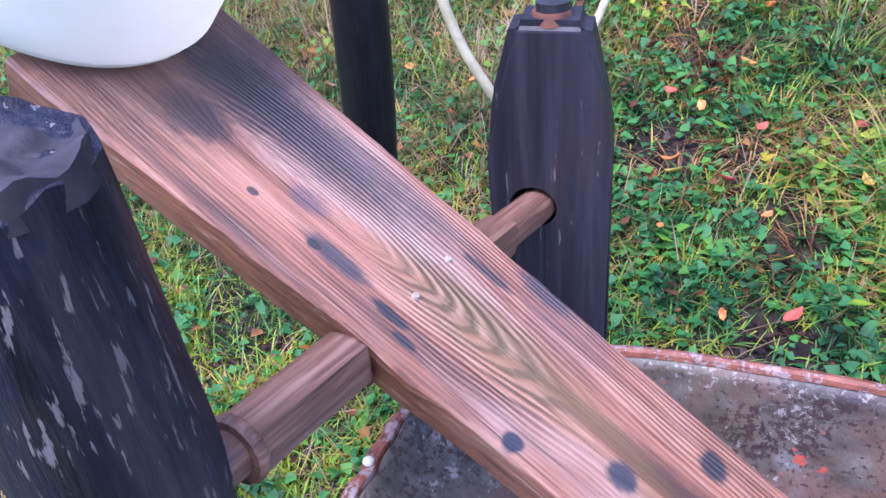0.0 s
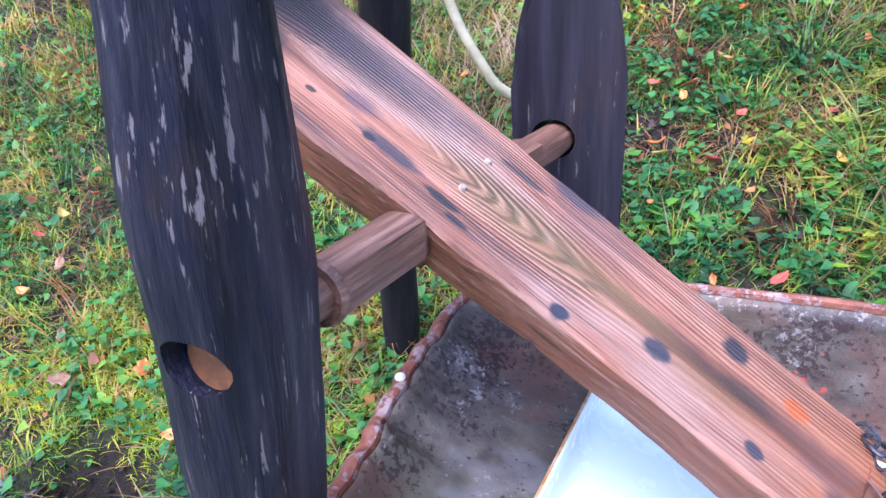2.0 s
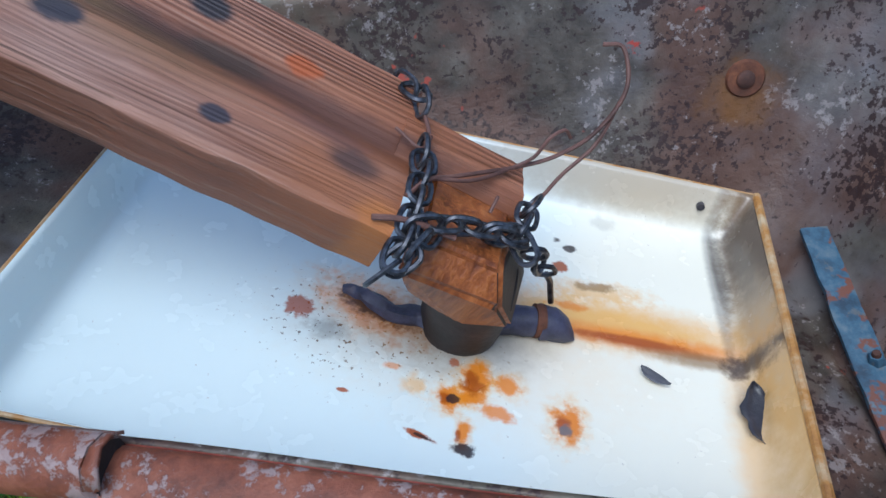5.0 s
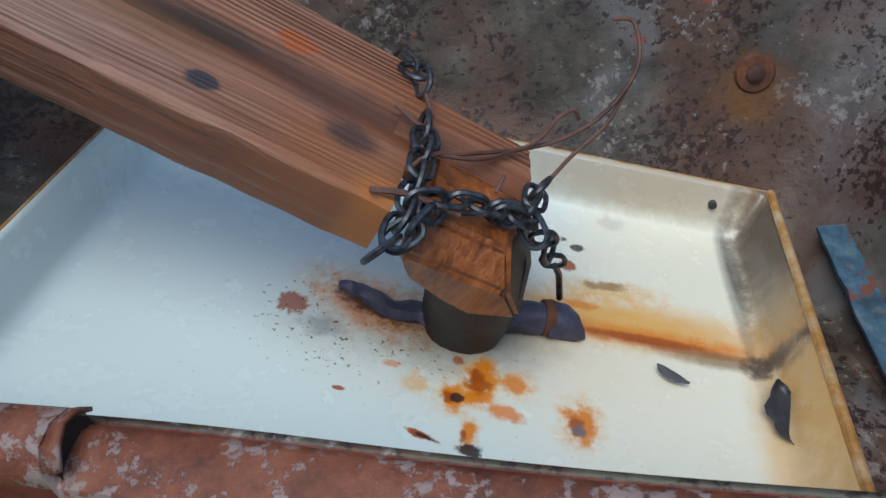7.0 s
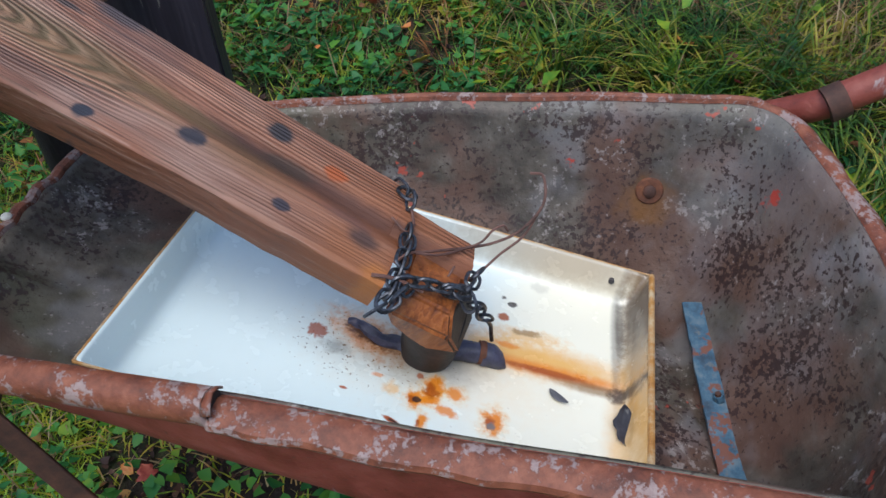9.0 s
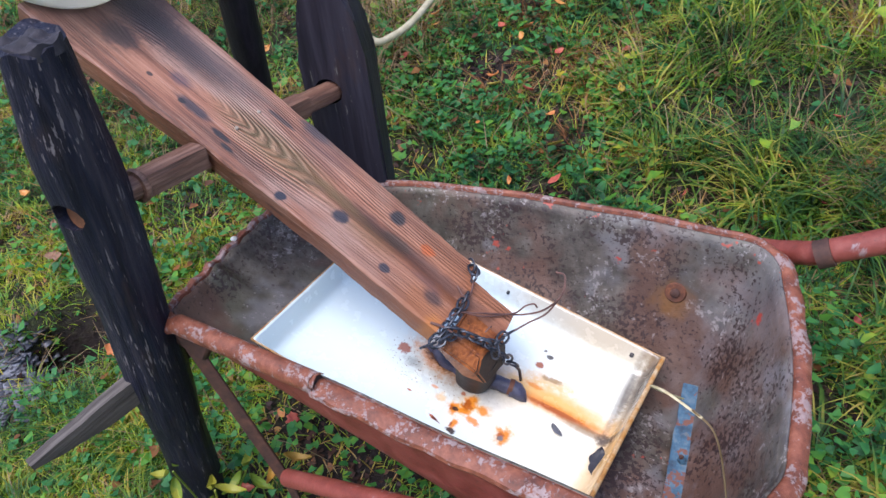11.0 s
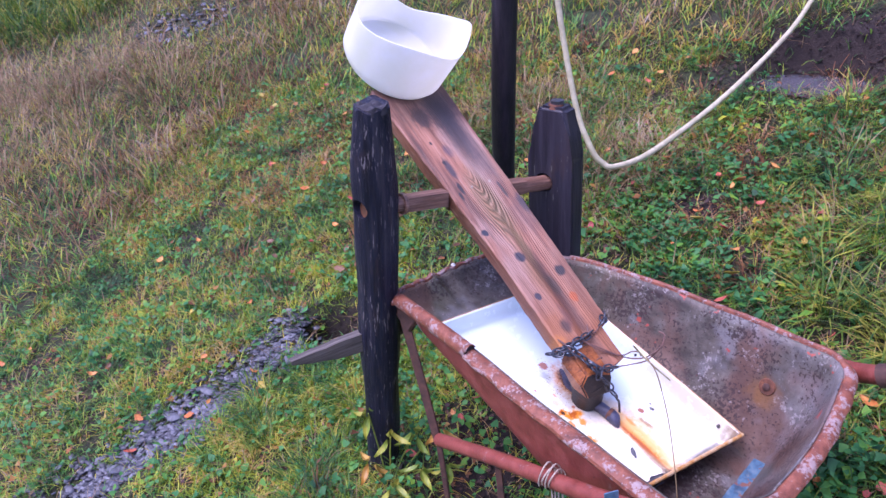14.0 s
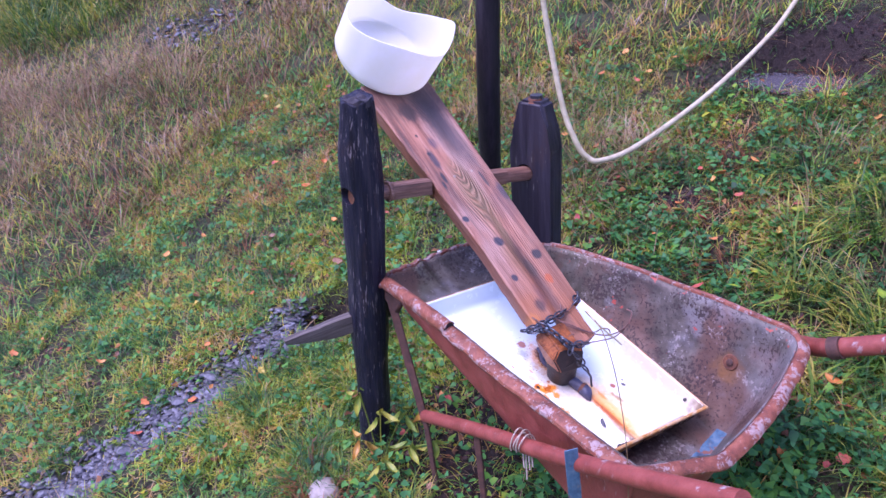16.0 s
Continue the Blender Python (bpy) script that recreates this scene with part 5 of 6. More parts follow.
# ---- grey wooden arm under the barrow's front corner ----
ARM0, ARM1 = Vector((-0.413, 0.178, 0.70)), Vector((-0.20, 0.43, 0.745))
bm = bmesh.new()
L_ = (ARM1 - ARM0).length
rings = []
for i in range(15):
    t = i / 14
    mid, half = 0.016 * math.sin(math.pi * t * 0.9) - 0.010 * (1 - t), 0.006 + 0.021 * min(1.0, t * 2.2) ** 0.8 + 0.002 * noise.noise((t * 9, 1, 1))
    wx = 0.010 + 0.005 * t
    rings.append([bm.verts.new((x + 0.0015 * noise.noise((t * 12, x * 90, z * 60)), mid + z, L_ * t)) for x, z in ((-wx, -half), (0, -half - 0.001), (wx, -half), (wx + 0.001, 0), (wx * 0.9, half), (0, half + 0.002), (-wx * 0.9, half), (-wx - 0.001, 0))])
for p, q in zip(rings, rings[1:]):
    for k in range(8):
        bm.faces.new((p[k], p[(k + 1) % 8], q[(k + 1) % 8], q[k]))
bm.faces.new(rings[0][::-1])
bm.faces.new(rings[-1])
part("wooden_arm", bm, GREYWOOD, barrow, "grey weathered wooden arm", frame_=aim(ARM0, ARM1, (0, 0, -1)))

# ---- vegetation ----
def foreach_mesh(name, verts, loops, starts, totals, mat_):
    me = bpy.data.meshes.new(name)
    me.vertices.add(len(verts))
    me.vertices.foreach_set("co", verts.astype(np.float32).ravel())
    me.loops.add(len(loops))
    me.loops.foreach_set("vertex_index", loops.astype(np.int32))
    me.polygons.add(len(starts))
    me.polygons.foreach_set("loop_start", starts.astype(np.int32))
    me.polygons.foreach_set("loop_total", totals.astype(np.int32))
    me.update(calc_edges=True)
    me.materials.append(mat_)
    return new(name, me)


def blades(name, base, yaw, length, width, lean, curl, mat_, label, category):
    n = len(base)
    ts = np.array([0.0, 0.42, 0.75, 1.0])
    ws = np.array([0.8, 1.0, 0.62, 0.0])
    v = np.zeros((n, 7, 3))
    cy, sy = np.cos(yaw), np.sin(yaw)
    for i, (t, w) in enumerate(zip(ts, ws)):
        th = lean + curl * t / 2
        hor, ver = length * t * np.sin(th), length * t * np.cos(th)
        p = base + np.stack([cy * hor, sy * hor, ver], 1)
        if i < 3:
            off = np.stack([-sy, cy, np.zeros(n)], 1) * (width * w / 2)[:, None]
            v[:, i * 2], v[:, i * 2 + 1] = p - off, p + off
        else:
            v[:, 6] = p
    idx = np.arange(n)[:, None] * 7
    pat = np.array([0, 1, 3, 2, 2, 3, 5, 4, 4, 5, 6])
    loops = (idx + pat).ravel()
    starts = (np.arange(n)[:, None] * 11 + np.array([0, 4, 8])).ravel()
    totals = np.tile([4, 4, 3], n)
    ob = foreach_mesh(name, v.reshape(-1, 3), loops, starts, totals, mat_)
    return tagged(ob, label, category, kind="stuff")


rng = np.random.default_rng(7)


def patchy(x, y, f, o):
    return noise.noise((x * f, y * f, o))


def bare(x, y):
    """Share of cover that stands at a place."""
    k = 1.0
    if x < -0.5 and y < 1.4:
        k *= min(1.0, max(0.03, (track_gap(x, y) - 0.045 - 0.05 * patchy(x, y, 6, 9)) / 0.09))
    for cx, cy, rx, ry, d in ((0.77, 2.42, 0.40, 0.31, 0.97), (0.25, 0.08, 0.5, 0.22, 0.75), (-0.04, 0.38, 0.25, 0.24, 0.8), (1.15, 2.7, 0.3, 0.25, 0.7), (1.1, 1.2, 0.2, 0.3, 0.6), (0.40, 1.52, 0.10, 0.09, 0.85), (-0.775, 0.885, 0.15, 0.10, 1.0), (0.28, 0.98, 0.16, 0.10, 0.7), (0.50, 0.95, 0.10, 0.08, 0.6), (0.9, 1.75, 0.2, 0.1, 0.5), (-3.9, 3.6, 0.5, 0.3, 0.9)):
        q = ((x - cx) / rx) ** 2 + ((y - cy) / ry) ** 2
        k *= 1 - d * math.exp(-q * q)
    gap = patchy(x, y, 4.5, 51) + 0.5 * patchy(x, y, 11, 52)
    thin = 0.92 if x > 0.2 else 0.75
    return k * (1 - thin * min(1.0, max(0.0, (gap - 0.16) / 0.14)))


def scatter(n, x0, x1, y0, y1, want, sparse=True):
    """Points on the ground, kept with the share that want gives."""
    out = []
    xs, ys, us = rng.uniform(x0, x1, n), rng.uniform(y0, y1, n), rng.random(n)
    for x, y, u in zip(xs, ys, us):
        if u < want(x, y) * (bare(x, y) if sparse else 1.0):
            out.append((x, y, gz(x, y) - 0.004))
    return np.array(out)


def turf(x, y):
    return 0.75 + 0.5 * patchy(x, y, 2.2, 3)


def strawy(x, y):
    k = 0.16 + 0.5 * max(0, patchy(x, y, 1.7, 5) + 0.1)
    if x < 0.1:
        k += 0.30 * max(0, min(1, (y - 0.9 + 0.3 * (x + 0.5)) / 0.9))
    if x > 0.5:
        k += 0.28 * max(0, min(1, (x - 0.45) / 0.5))
    return min(1, k)


def leafy_(x, y):
    k = 0.18 + 0.4 * max(0, patchy(x, y, 2.6, 8))
    k += 0.75 * math.exp(-((x - 0.55) / 0.5) ** 2 - ((y - 1.45) / 0.6) ** 2)
    k += 0.25 * math.exp(-((x + 0.4) / 0.5) ** 2 - ((y - 1.0) / 0.4) ** 2)
    return min(1, k)


def lawn(name, pts, l0, l1, w0, w1, lean0, lean1, curl, mat_, label, category):
    n = len(pts)
    clump = np.array([1 + 0.55 * patchy(x, y, 7, 61) + 0.35 * patchy(x, y, 19, 62) for x, y, _ in pts])
    comb = np.array([3.5 * patchy(x, y, 2.6, 71) for x, y, _ in pts])
    blades(name, pts, comb + rng.normal(0, 1.9, n), clump * rng.uniform(l0, l1, n), rng.uniform(w0, w1, n), rng.uniform(lean0, lean1, n), rng.uniform(0.2, curl, n), mat_, label, category)


lawn("short_grass", scatter(190000, -2.5, 1.5, -0.45, 2.6, turf), 0.025, 0.075, 0.0022, 0.0042, 0.1, 1.1, 1.5, GRASS, "short green and yellowing meadow grass", "grass")
MOSS = make_grass("yellow_moss", [(0.0, (0.09, 0.17, 0.012)), (0.5, (0.30, 0.40, 0.018)), (1.0, (0.60, 0.58, 0.04))])
lawn("moss", scatter(120000, -1.5, 0.05, 0.15, 1.6, lambda x, y: max(0, min(1, 0.8 * math.exp(-((x + 0.70) / 0.36) ** 2 - ((y - 1.10) / 0.30) ** 2) + 0.75 * math.exp(-((x + 0.5) / 0.42) ** 2 - ((y - 0.62) / 0.4) ** 2) + 0.6 * patchy(x, y, 3.5, 31)))), 0.012, 0.038, 0.0018, 0.0032, 0.0, 1.0, 1.6, MOSS, "bright yellow-green mossy grass beside the post", "grass")
lawn("dead_grass", scatter(90000, -2.6, 1.5, -0.45, 2.8, strawy), 0.05, 0.15, 0.0015, 0.0032, 0.5, 1.45, 0.9, STRAW, "matted straw-coloured dead grass", "grass")
far = scatter(300000, -9.5, 3.0, -0.6, 7.0, lambda x, y: 0.0 if (-2.4 < x < 1.4 and y < 2.5) else 0.9 / (1 + 0.06 * ((x + 0.5) ** 2 + (y - 1.0) ** 2)))
lawn("far_grass", far, 0.05, 0.13, 0.004, 0.008, 0.1, 1.2, 1.4, GRASS, "rough meadow grass up the slope", "grass")
far = scatter(170000, -9.5, 3.0, 0.2, 7.0, lambda x, y: 0.0 if (-2.4 < x < 1.4 and y < 2.6) else 0.25 + 0.8 * max(0, patchy(x, y, 0.9, 12) + 0.15))
BROWNGRASS = make_grass("brown_dead_grass", [(0.0, (0.06, 0.03, 0.02)), (0.3, (0.19, 0.095, 0.045)), (0.55, (0.28, 0.175, 0.075)), (0.8, (0.33, 0.25, 0.17)), (1.0, (0.44, 0.35, 0.29))])
lawn("far_dead_grass", far, 0.08, 0.26, 0.004, 0.008, 0.3, 1.3, 1.0, BROWNGRASS, "pale dead grass up the slope", "grass")


wide_ = scatter(230000, -12.0, 9.0, -7.0, 13.0, lambda x, y: 0.0 if (-9.3 < x < 2.9 and -0.5 < y < 6.9) else 1.0 / (1 + 0.012 * (x * x + y * y)))


def fading(x, y):
    return 0.85 * min(1.0, max(0.0, (5.4 + 1.1 * patchy(x, y, 0.7, 3) - math.hypot(x, y)) / 2.4))


near_ = scatter(200000, -5.5, 6.0, -5.0, -0.4, fading)
near_ = np.concatenate([near_, scatter(80000, 1.4, 6.0, -0.4, 4.5, fading)])
lawn("meadow_edge_grass", near_, 0.05, 0.13, 0.004, 0.009, 0.1, 1.2, 1.4, GRASS, "rough short meadow grass beside the works", "grass")
lawn("outer_grass", wide_, 0.08, 0.20, 0.008, 0.016, 0.1, 1.2, 1.4, GRASS, "rough meadow grass round about", "grass")


def tufts(name, spots, mat_, l0, l1, per, label, wide=0.0045):
    base, yaw, ln, lean = [], [], [], []
    for x, y, r in spots:
        for _ in range(per):
            a, d = rng.uniform(0, 2 * np.pi), r * math.sqrt(rng.random())
            px, py = x + d * math.cos(a), y + d * math.sin(a)
            base.append((px, py, gz(px, py) - 0.01))
            yaw.append(a + rng.normal(0, 0.5))
            ln.append(rng.uniform(l0, l1))
            lean.append(rng.uniform(0.05, 0.75))
    n = len(base)
    blades(name, np.array(base), np.array(yaw), np.array(ln), rng.uniform(wide * 0.5, wide, n), np.array(lean), rng.uniform(0.8, 2.2, n), mat_, label, "grass")


tall = [(1.05 + rng.uniform(-0.25, 0.45), 1.0 + rng.uniform(-0.5, 1.6), 0.06) for _ in range(26)] + [(1.25 + rng.uniform(-0.15, 0.5), 2.6 + rng.uniform(-0.5, 0.5), 0.1) for _ in range(10)]
tufts("grass_tufts", tall, SHADEGRASS, 0.10, 0.27, 55, "long green drooping grass tufts", 0.0065)
tufts("barrow_side_grass", [(1.02 + rng.uniform(-0.1, 0.35), 0.55 + rng.uniform(-0.45, 0.6), 0.07) for _ in range(22)], SHADEGRASS, 0.10, 0.26, 45, "long grass beside the wheelbarrow", 0.0065)
MEADOW = make_grass("bright_meadow_blades", [(0.0, (0.03, 0.11, 0.015)), (0.35, (0.09, 0.22, 0.02)), (0.65, (0.32, 0.38, 0.03)), (1.0, (0.52, 0.46, 0.10))])
tufts("bright_grass_tufts", [(1.36 + rng.uniform(-0.2, 0.25), 1.95 + rng.uniform(-0.3, 0.35), 0.06) for _ in range(13)] + [(1.1 + rng.uniform(-0.25, 0.4), 1.15 + rng.uniform(-0.5, 0.5), 0.05) for _ in range(6)], MEADOW, 0.12, 0.28, 45, "tall bright yellow-green grass tufts", 0.006)
tufts("straw_tufts", [(x + 0.05, y + 0.06, 0.08) for x, y, _ in tall[::2]] + [(-0.25 + rng.uniform(-0.5, 0.5), 1.75 + rng.uniform(-0.3, 0.6), 0.1) for _ in range(16)], STRAW, 0.12, 0.30, 60, "long pale drooping straw tufts", 0.0035)
tufts("tall_dead_grass", [(-4.2 + rng.uniform(-1.2, 1.0), 2.2 + rng.uniform(-0.7, 0.9), 0.22) for _ in range(26)], STRAW, 0.3, 0.6, 70, "tall pale dead grass stand", 0.005)
tufts("far_green_tufts", [(-6.6 + rng.uniform(-1.8, 1.2), 4.6 + rng.uniform(-0.8, 1.2), 0.3) for _ in range(34)], SHADEGRASS, 0.3, 0.7, 110, "tall green growth far up the slope", 0.011)
RUSTGRASS = make_grass("rusty_dead_grass", [(0.0, (0.10, 0.035, 0.016)), (0.4, (0.26, 0.10, 0.035)), (0.7, (0.42, 0.20, 0.07)), (1.0, (0.48, 0.33, 0.17))])
tufts("rusty_tufts", [(float(rng.uniform(-2.7, -0.2)), float(rng.uniform(1.15, 2.9)), 0.09) for _ in range(60)] + [(float(rng.uniform(-0.55, -0.25)), float(rng.uniform(-0.05, 0.3)), 0.05) for _ in range(7)] + [(float(rng.uniform(0.1, 1.3)), float(rng.uniform(1.0, 2.6)), 0.05) for _ in range(22)], RUSTGRASS, 0.06, 0.15, 55, "rust-coloured dead grass tufts", 0.004)
tufts("green_tufts", [(float(rng.uniform(-2.6, -0.3)), float(rng.uniform(0.2, 2.4)), 0.07) for _ in range(110)], SHADEGRASS, 0.04, 0.09, 60, "low dark green grass clumps", 0.005)
tufts("edge_grass", [(-0.72 + rng.uniform(-0.25, 0.3), 0.50 + rng.uniform(-0.22, 0.18), 0.06) for _ in range(18)] + [(-0.25 + rng.uniform(-0.25, 0.3), 0.22 + rng.uniform(-0.1, 0.15), 0.06) for _ in range(12)], SHADEGRASS, 0.06, 0.16, 55, "longer grass round the post and rill")


def cover(name, pts, s0, s1, mat_, label, lift=0.05):
    """Small three-lobed leaves held flat above the ground."""
    n = len(pts)
    k = 7
    v = np.zeros((n, k + 1, 3))
    size, yaw = rng.uniform(s0, s1, n), rng.uniform(0, 2 * np.pi, n)
    tx, ty = rng.normal(0, 0.38, n), rng.normal(0, 0.38, n)
    c = pts + np.stack([np.zeros(n), np.zeros(n), rng.uniform(0.012, lift, n)], 1)
    v[:, 0] = c
    for i in range(k):
        a = yaw + 2 * np.pi * i / k
        r = size * (0.62 + 0.38 * (i % 2)) * rng.uniform(0.8, 1.15, n)
        dx, dy = np.cos(a) * r, np.sin(a) * r
        v[:, i + 1] = c + np.stack([dx, dy, dx * tx + dy * ty + 0.12 * size], 1)
    pat = np.array([[0, 1 + i, 1 + (i + 1) % k] for i in range(k)]).ravel()
    loops = (np.arange(n)[:, None] * (k + 1) + pat).ravel()
    starts = np.arange(n * k) * 3
    ob = foreach_mesh(name, v.reshape(-1, 3), loops, starts, np.full(n * k, 3), mat_)
    tagged(ob, label, "plants", kind="stuff")


LITTER = make_grass("leaf_litter_mix", [(0.0, (0.07, 0.03, 0.018)), (0.35, (0.18, 0.07, 0.03)), (0.6, (0.34, 0.13, 0.035)), (0.8, (0.38, 0.22, 0.05)), (1.0, (0.25, 0.05, 0.04))])
BROADLEAF = make_grass("broad_weed_leaf", [(0.0, (0.03, 0.12, 0.02)), (0.4, (0.10, 0.27, 0.025)), (0.75, (0.30, 0.38, 0.02)), (1.0, (0.55, 0.45, 0.03))])
cover("leaf_litter", scatter(2600, -2.5, 1.4, 0.0, 2.8, lambda x, y: 0.55 + 0.9 * patchy(x, y, 2.0, 21)), 0.006, 0.018, LITTER, "scattered small brown and orange leaf litter")
SOILLITTER = make_grass("dark_soil_litter", [(0.0, (0.012, 0.008, 0.007)), (0.45, (0.045, 0.022, 0.018)), (0.75, (0.11, 0.05, 0.035)), (0.92, (0.22, 0.12, 0.07)), (1.0, (0.34, 0.13, 0.05))])
cover("soil_litter", scatter(60000, -2.4, 1.5, -0.2, 2.8, lambda x, y: max(0.0, 0.85 - bare(x, y)) if track_gap(x, y) > 0.2 or math.hypot(x + 0.775, y - 0.885) < 0.17 else 0.0, False), 0.003, 0.011, SOILLITTER, "dark rotting leaf litter on bare soil patches", 0.02)
cover("barrow_weeds", scatter(12000, -0.25, 1.1, -0.5, 0.6, lambda x, y: 0.6 + 0.8 * patchy(x, y, 4, 41)), 0.006, 0.017, CLOVER, "dark leafy weeds under the wheelbarrow", 0.15)
cover("broad_weeds", scatter(420, 0.3, 1.5, 0.35, 2.4, lambda x, y: 0.5 + 0.9 * patchy(x, y, 3, 44)), 0.011, 0.022, BROADLEAF, "broad yellow-green weed leaves among the grass", 0.10)
cover("ground_cover", scatter(70000, -2.4, 1.4, 0.0, 2.7, leafy_), 0.0055, 0.0165, CLOVER, "low green clover and ivy leaves")


def stones(name, pts, s0, s1, label):
    t = np.array([(x, y, z) for x in (-1, 1) for y in (-1, 1) for z in (-1, 1)], float)
    f = np.array([(0, 1, 3, 2), (4, 6, 7, 5), (0, 4, 5, 1), (2, 3, 7, 6), (0, 2, 6, 4), (1, 5, 7, 3)])
    n = len(pts)
    v = t[None] * rng.uniform(0.55, 1.1, (n, 8, 3))
    size = rng.uniform(s0, s1, n)
    v *= (size[:, None] * np.array([1.0, 0.72, 0.17]))[:, None, :]
    a, b = rng.uniform(0, 2 * np.pi, n), rng.normal(0, 0.35, n)
    ca, sa, cb, sb = np.cos(a)[:, None], np.sin(a)[:, None], np.cos(b)[:, None], np.sin(b)[:, None]
    x, y, z = v[..., 0], v[..., 1], v[..., 2]
    x, z = x * cb - z * sb, x * sb + z * cb
    v = np.stack([x * ca - y * sa, x * sa + y * ca, z], 2) + pts[:, None, :] + np.array([0, 0, 0.006])
    loops = (np.arange(n)[:, None] * 8 + f.ravel()).ravel()
    ob = foreach_mesh(name, v.reshape(-1, 3), loops, np.arange(n * 6) * 4, np.full(n * 6, 4), SLATE_ISLE)
    tagged(ob, label, "gravel", kind="stuff")


def make_slate_isle():
    m, nt, b = shader("mixed_slate_chips", 0.55)
    g = nt.nodes.new("ShaderNodeNewGeometry")
    f = noise_(nt, g.outputs["Position"], 70.0, 4)
    v = math_(nt, "ADD", math_(nt, "MULTIPLY", g.outputs["Random Per Island"], 0.75), math_(nt, "MULTIPLY", f, 0.25))
    link(nt, ramp(nt, v, [(0.0, (0.024, 0.024, 0.028)), (0.5, (0.078, 0.077, 0.092)), (0.85, (0.16, 0.16, 0.185)), (1.0, (0.28, 0.28, 0.32))]), b)
    bump(nt, b, f, 0.3, 0.002)
    return m


SLATE_ISLE = make_slate_isle()
rill = []
while len(rill) < 2300:
    x, y = rng.uniform(-1.75, -0.75), rng.uniform(-0.4, 0.95)
    if track_gap(x, y) < (abs(rng.normal(0, 0.07)) + 0.02) * (1 + 0.9 * patchy(x, y, 5, 14)) and track_gap(x, y) < 0.17:
        rill.append((x, y, gz(x, y)))
stones("slate_chips", np.array(rill), 0.005, 0.020, "loose grey slate chips in a shallow rill")
farrill = []
for _ in range(140):
    x, y = rng.normal(-3.9, 0.28), rng.normal(3.6, 0.2)
    farrill.append((x, y, gz(x, y) + 0.01))
stones("far_stones", np.array(farrill), 0.012, 0.035, "grey stones showing through the slope")
for k, (x, y, s_) in enumerate([(-1.127, 0.543, 0.035), (-1.20, 0.42, 0.03), (-1.10, 0.40, 0.028), (-1.27, 0.2, 0.032), (-1.34, 0.02, 0.035), (-1.0, 0.70, 0.026)]):
    bm = bmesh.new()
    bmesh.ops.create_icosphere(bm, subdivisions=2, radius=s_)
    for v in bm.verts:
        v.co *= 1 + 0.35 * noise.noise(v.co * 40 + Vector((k, 0, 0)))
        v.co.z *= 0.35
    st = part("stone", bm, SLATE, frame_=pose(x, y, gz(x, y) + 0.012, 12 * (k - 2), 8, 40 * k), smooth=False)
    tagged(st, "flat grey slate stone in the rill", "stone", "rill stones")

bm = bmesh.new()
bmesh.ops.create_icosphere(bm, subdivisions=3, radius=0.05)
for v in bm.verts:
    v.co *= 1 + 0.16 * noise.noise(v.co * 26)
    v.co.z *= 0.6
PALESTONE = make_plain("pale_field_stone", (0.34, 0.30, 0.27), (0.22, 0.19, 0.16), 30.0, 0.8, 0.0, 0.4)
tagged(part("stone", bm, PALESTONE, frame_=pose(-0.37, 0.19, gz(-0.37, 0.19) + 0.015, 8, 5, 30)), "pale rounded field stone half sunk in grass", "stone")

# ---- fallen leaves ----
PLACED = [(0.511, 1.364, 0, 0.075), (0.528, 1.617, 1, 0.07), (0.515, 1.58, 1, 0.05), (0.416, 1.415, 2, 0.05), (0.565, 1.173, 2, 0.06), (0.758, 1.306, 2, 0.05), (0.46, 1.65, 0, 0.06), (0.30, 0.99, 3, 0.06), (0.38, 0.98, 0, 0.05), (-1.385, 1.612, 1, 0.06), (-0.885, 1.107, 3, 0.06), (-1.058, 1.372, 1, 0.06), (-1.27, 0.26, 0, 0.055), (-1.31, 0.36, 1, 0.05), (-0.456, 1.70, 1, 0.06), (0.95, 0.75, 1, 0.07), (0.98, 0.68, 0, 0.06), (-0.60, 0.95, 1, 0.06)]
KINDS = ["dull red fallen leaf on the grass", "orange fallen leaf on the grass", "yellow fallen leaf on the grass", "brown withered leaf on the grass"]
proto = {}
count = 0
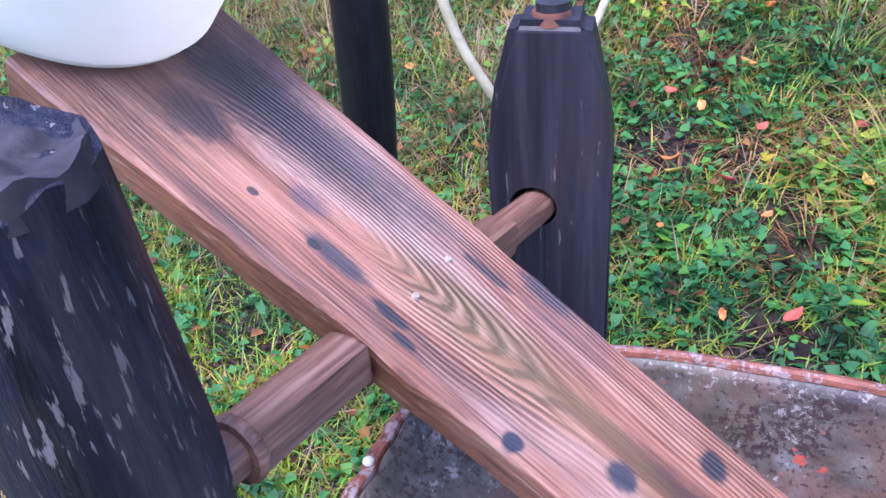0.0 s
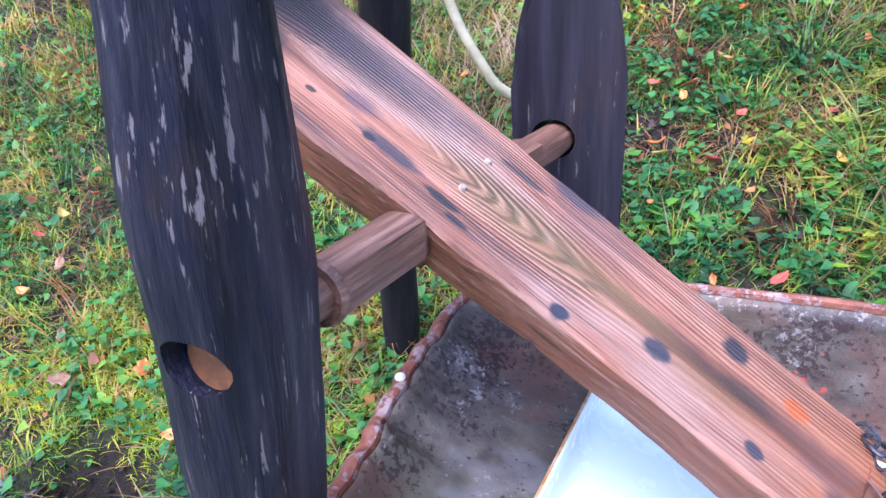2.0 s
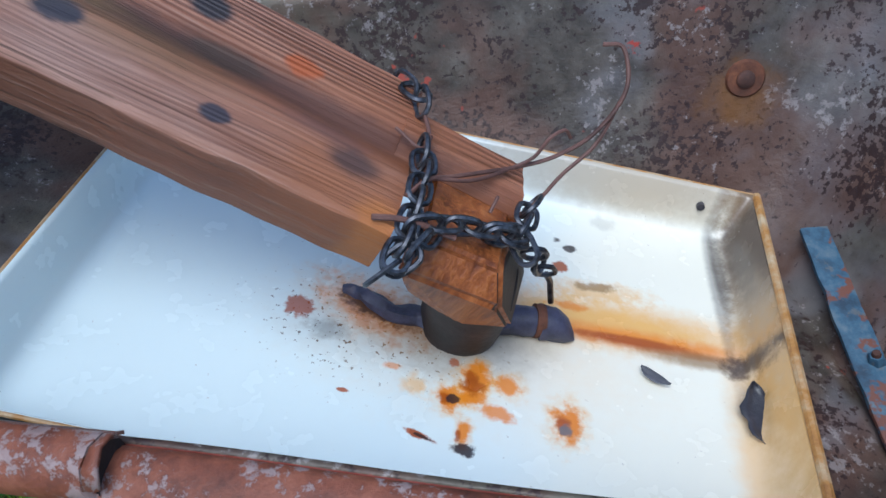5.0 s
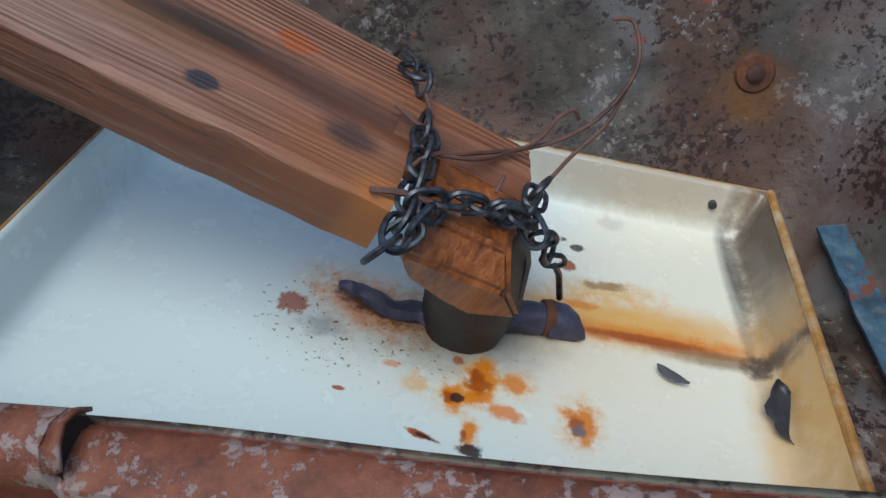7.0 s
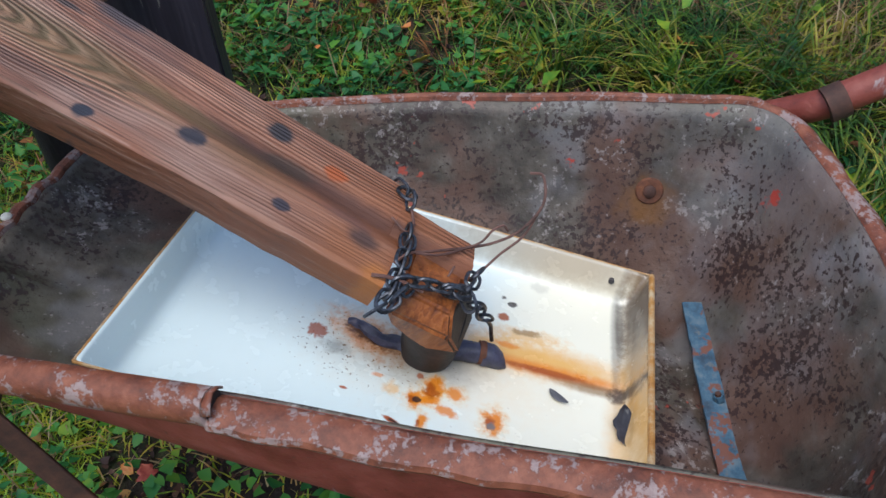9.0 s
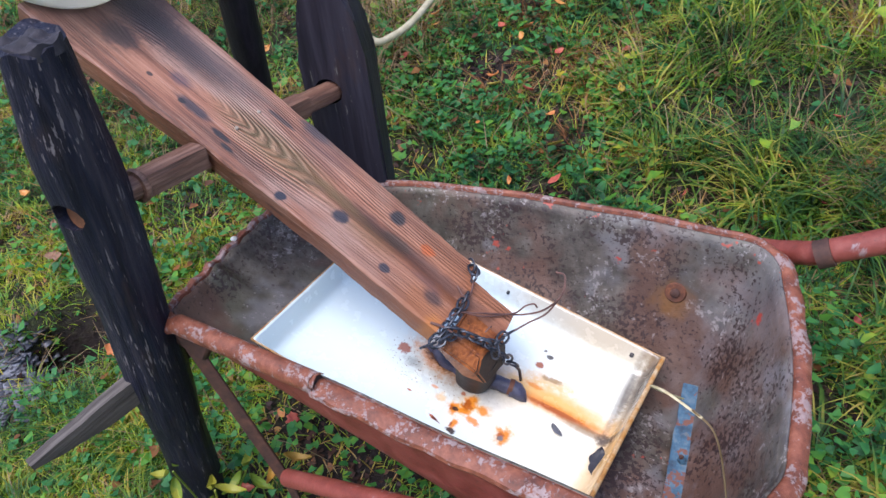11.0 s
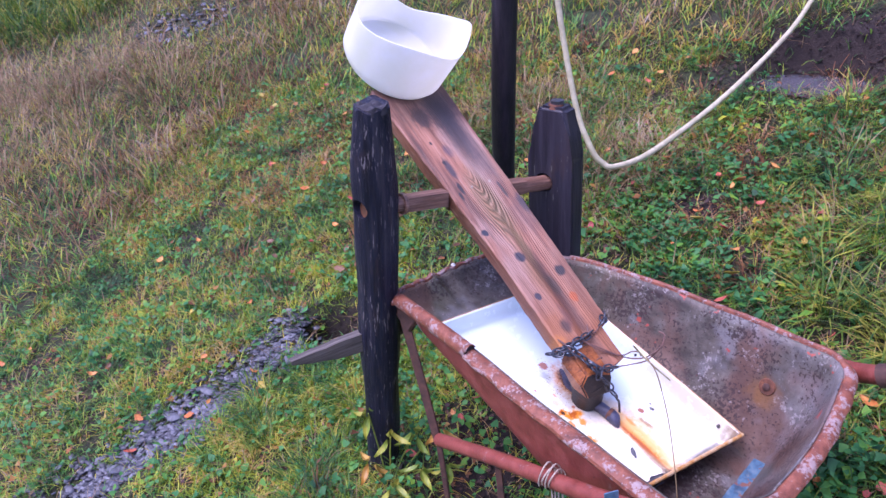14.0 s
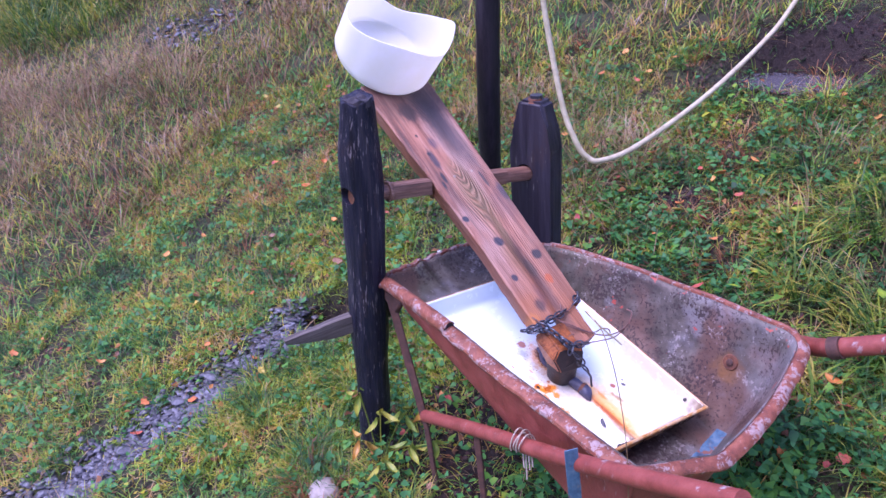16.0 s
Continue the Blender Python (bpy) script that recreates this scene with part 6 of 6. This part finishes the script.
for x, y, k, s_ in PLACED + [(float(rng.uniform(-2.3, 1.3)), float(rng.uniform(0.2, 2.6)), int(rng.choice([0, 0, 1, 1, 1, 2, 3])), float(rng.uniform(0.026, 0.056))) for _ in range(210)]:
    if (x < -0.2 and y < 0.3 and track_gap(x, y) > 0.3) or (s_ < 0.05 and x < -0.3 and rng.random() < 0.6):
        continue
    sh = count % 3
    m = pose(x, y, gz(x, y) + (0.042 if track_gap(x, y) > 0.12 else 0.02), float(rng.uniform(-30, 30)) + 14, float(rng.uniform(-30, 30)), float(rng.uniform(0, 360)))
    m = m @ Matrix.Scale(s_ / 0.075, 4)
    if (k, sh) not in proto:
        proto[k, sh] = leaf_thing(LEAVES[k], 0.06, (0.021, 0.026, 0.017)[sh], (0.22, 0.12, 0.35)[sh], (0.05, 0.3, 0.15)[sh], sh + 1, KINDS[k], m)
    else:
        o_ = copy_thing(proto[k, sh], m)
        o_.matrix_world = m
    count += 1

# ---- weed at the foot of the round post ----
weed = thing("weed", (-0.262, 0.352, gz(-0.262, 0.352)), "yellowing broad-leaved weed at the foot of the post", "plant")
for k, (dx, dy, h_, c_) in enumerate([(0.03, -0.03, 0.20, 2), (-0.02, -0.02, 0.25, 2), (0.06, 0.01, 0.17, 2), (0.0, -0.06, 0.13, 1), (0.09, -0.03, 0.11, 2), (0.11, 0.02, 0.19, 1), (0.14, -0.02, 0.13, 2), (0.05, -0.07, 0.08, 2)]):
    b0 = Vector((-0.262 + dx * 0.3, 0.352 + dy * 0.3, gz(-0.262 + dx * 0.3, 0.352 + dy * 0.3)))
    b1 = b0 + Vector((dx * 1.2, dy * 1.2, h_))
    bm = bmesh.new()
    sweep(bm, spline([b0, b0.lerp(b1, 0.5) + Vector((0, 0, 0.01)), b1], 5), 0.0022, 6)
    part("stalk", bm, WEEDLEAF[1], weed)
    for a in range(3):
        part("leaf", leaf_bm(0.062, 0.0115, 0.35, 0.0, k + a), WEEDLEAF[c_ - 1], weed, frame_=Matrix.Translation(b1) @ pose(0, 0, -0.006 * a, 0, 18 + 14 * a, 120 * a + 50 * k) @ pose(0.031, 0, 0))
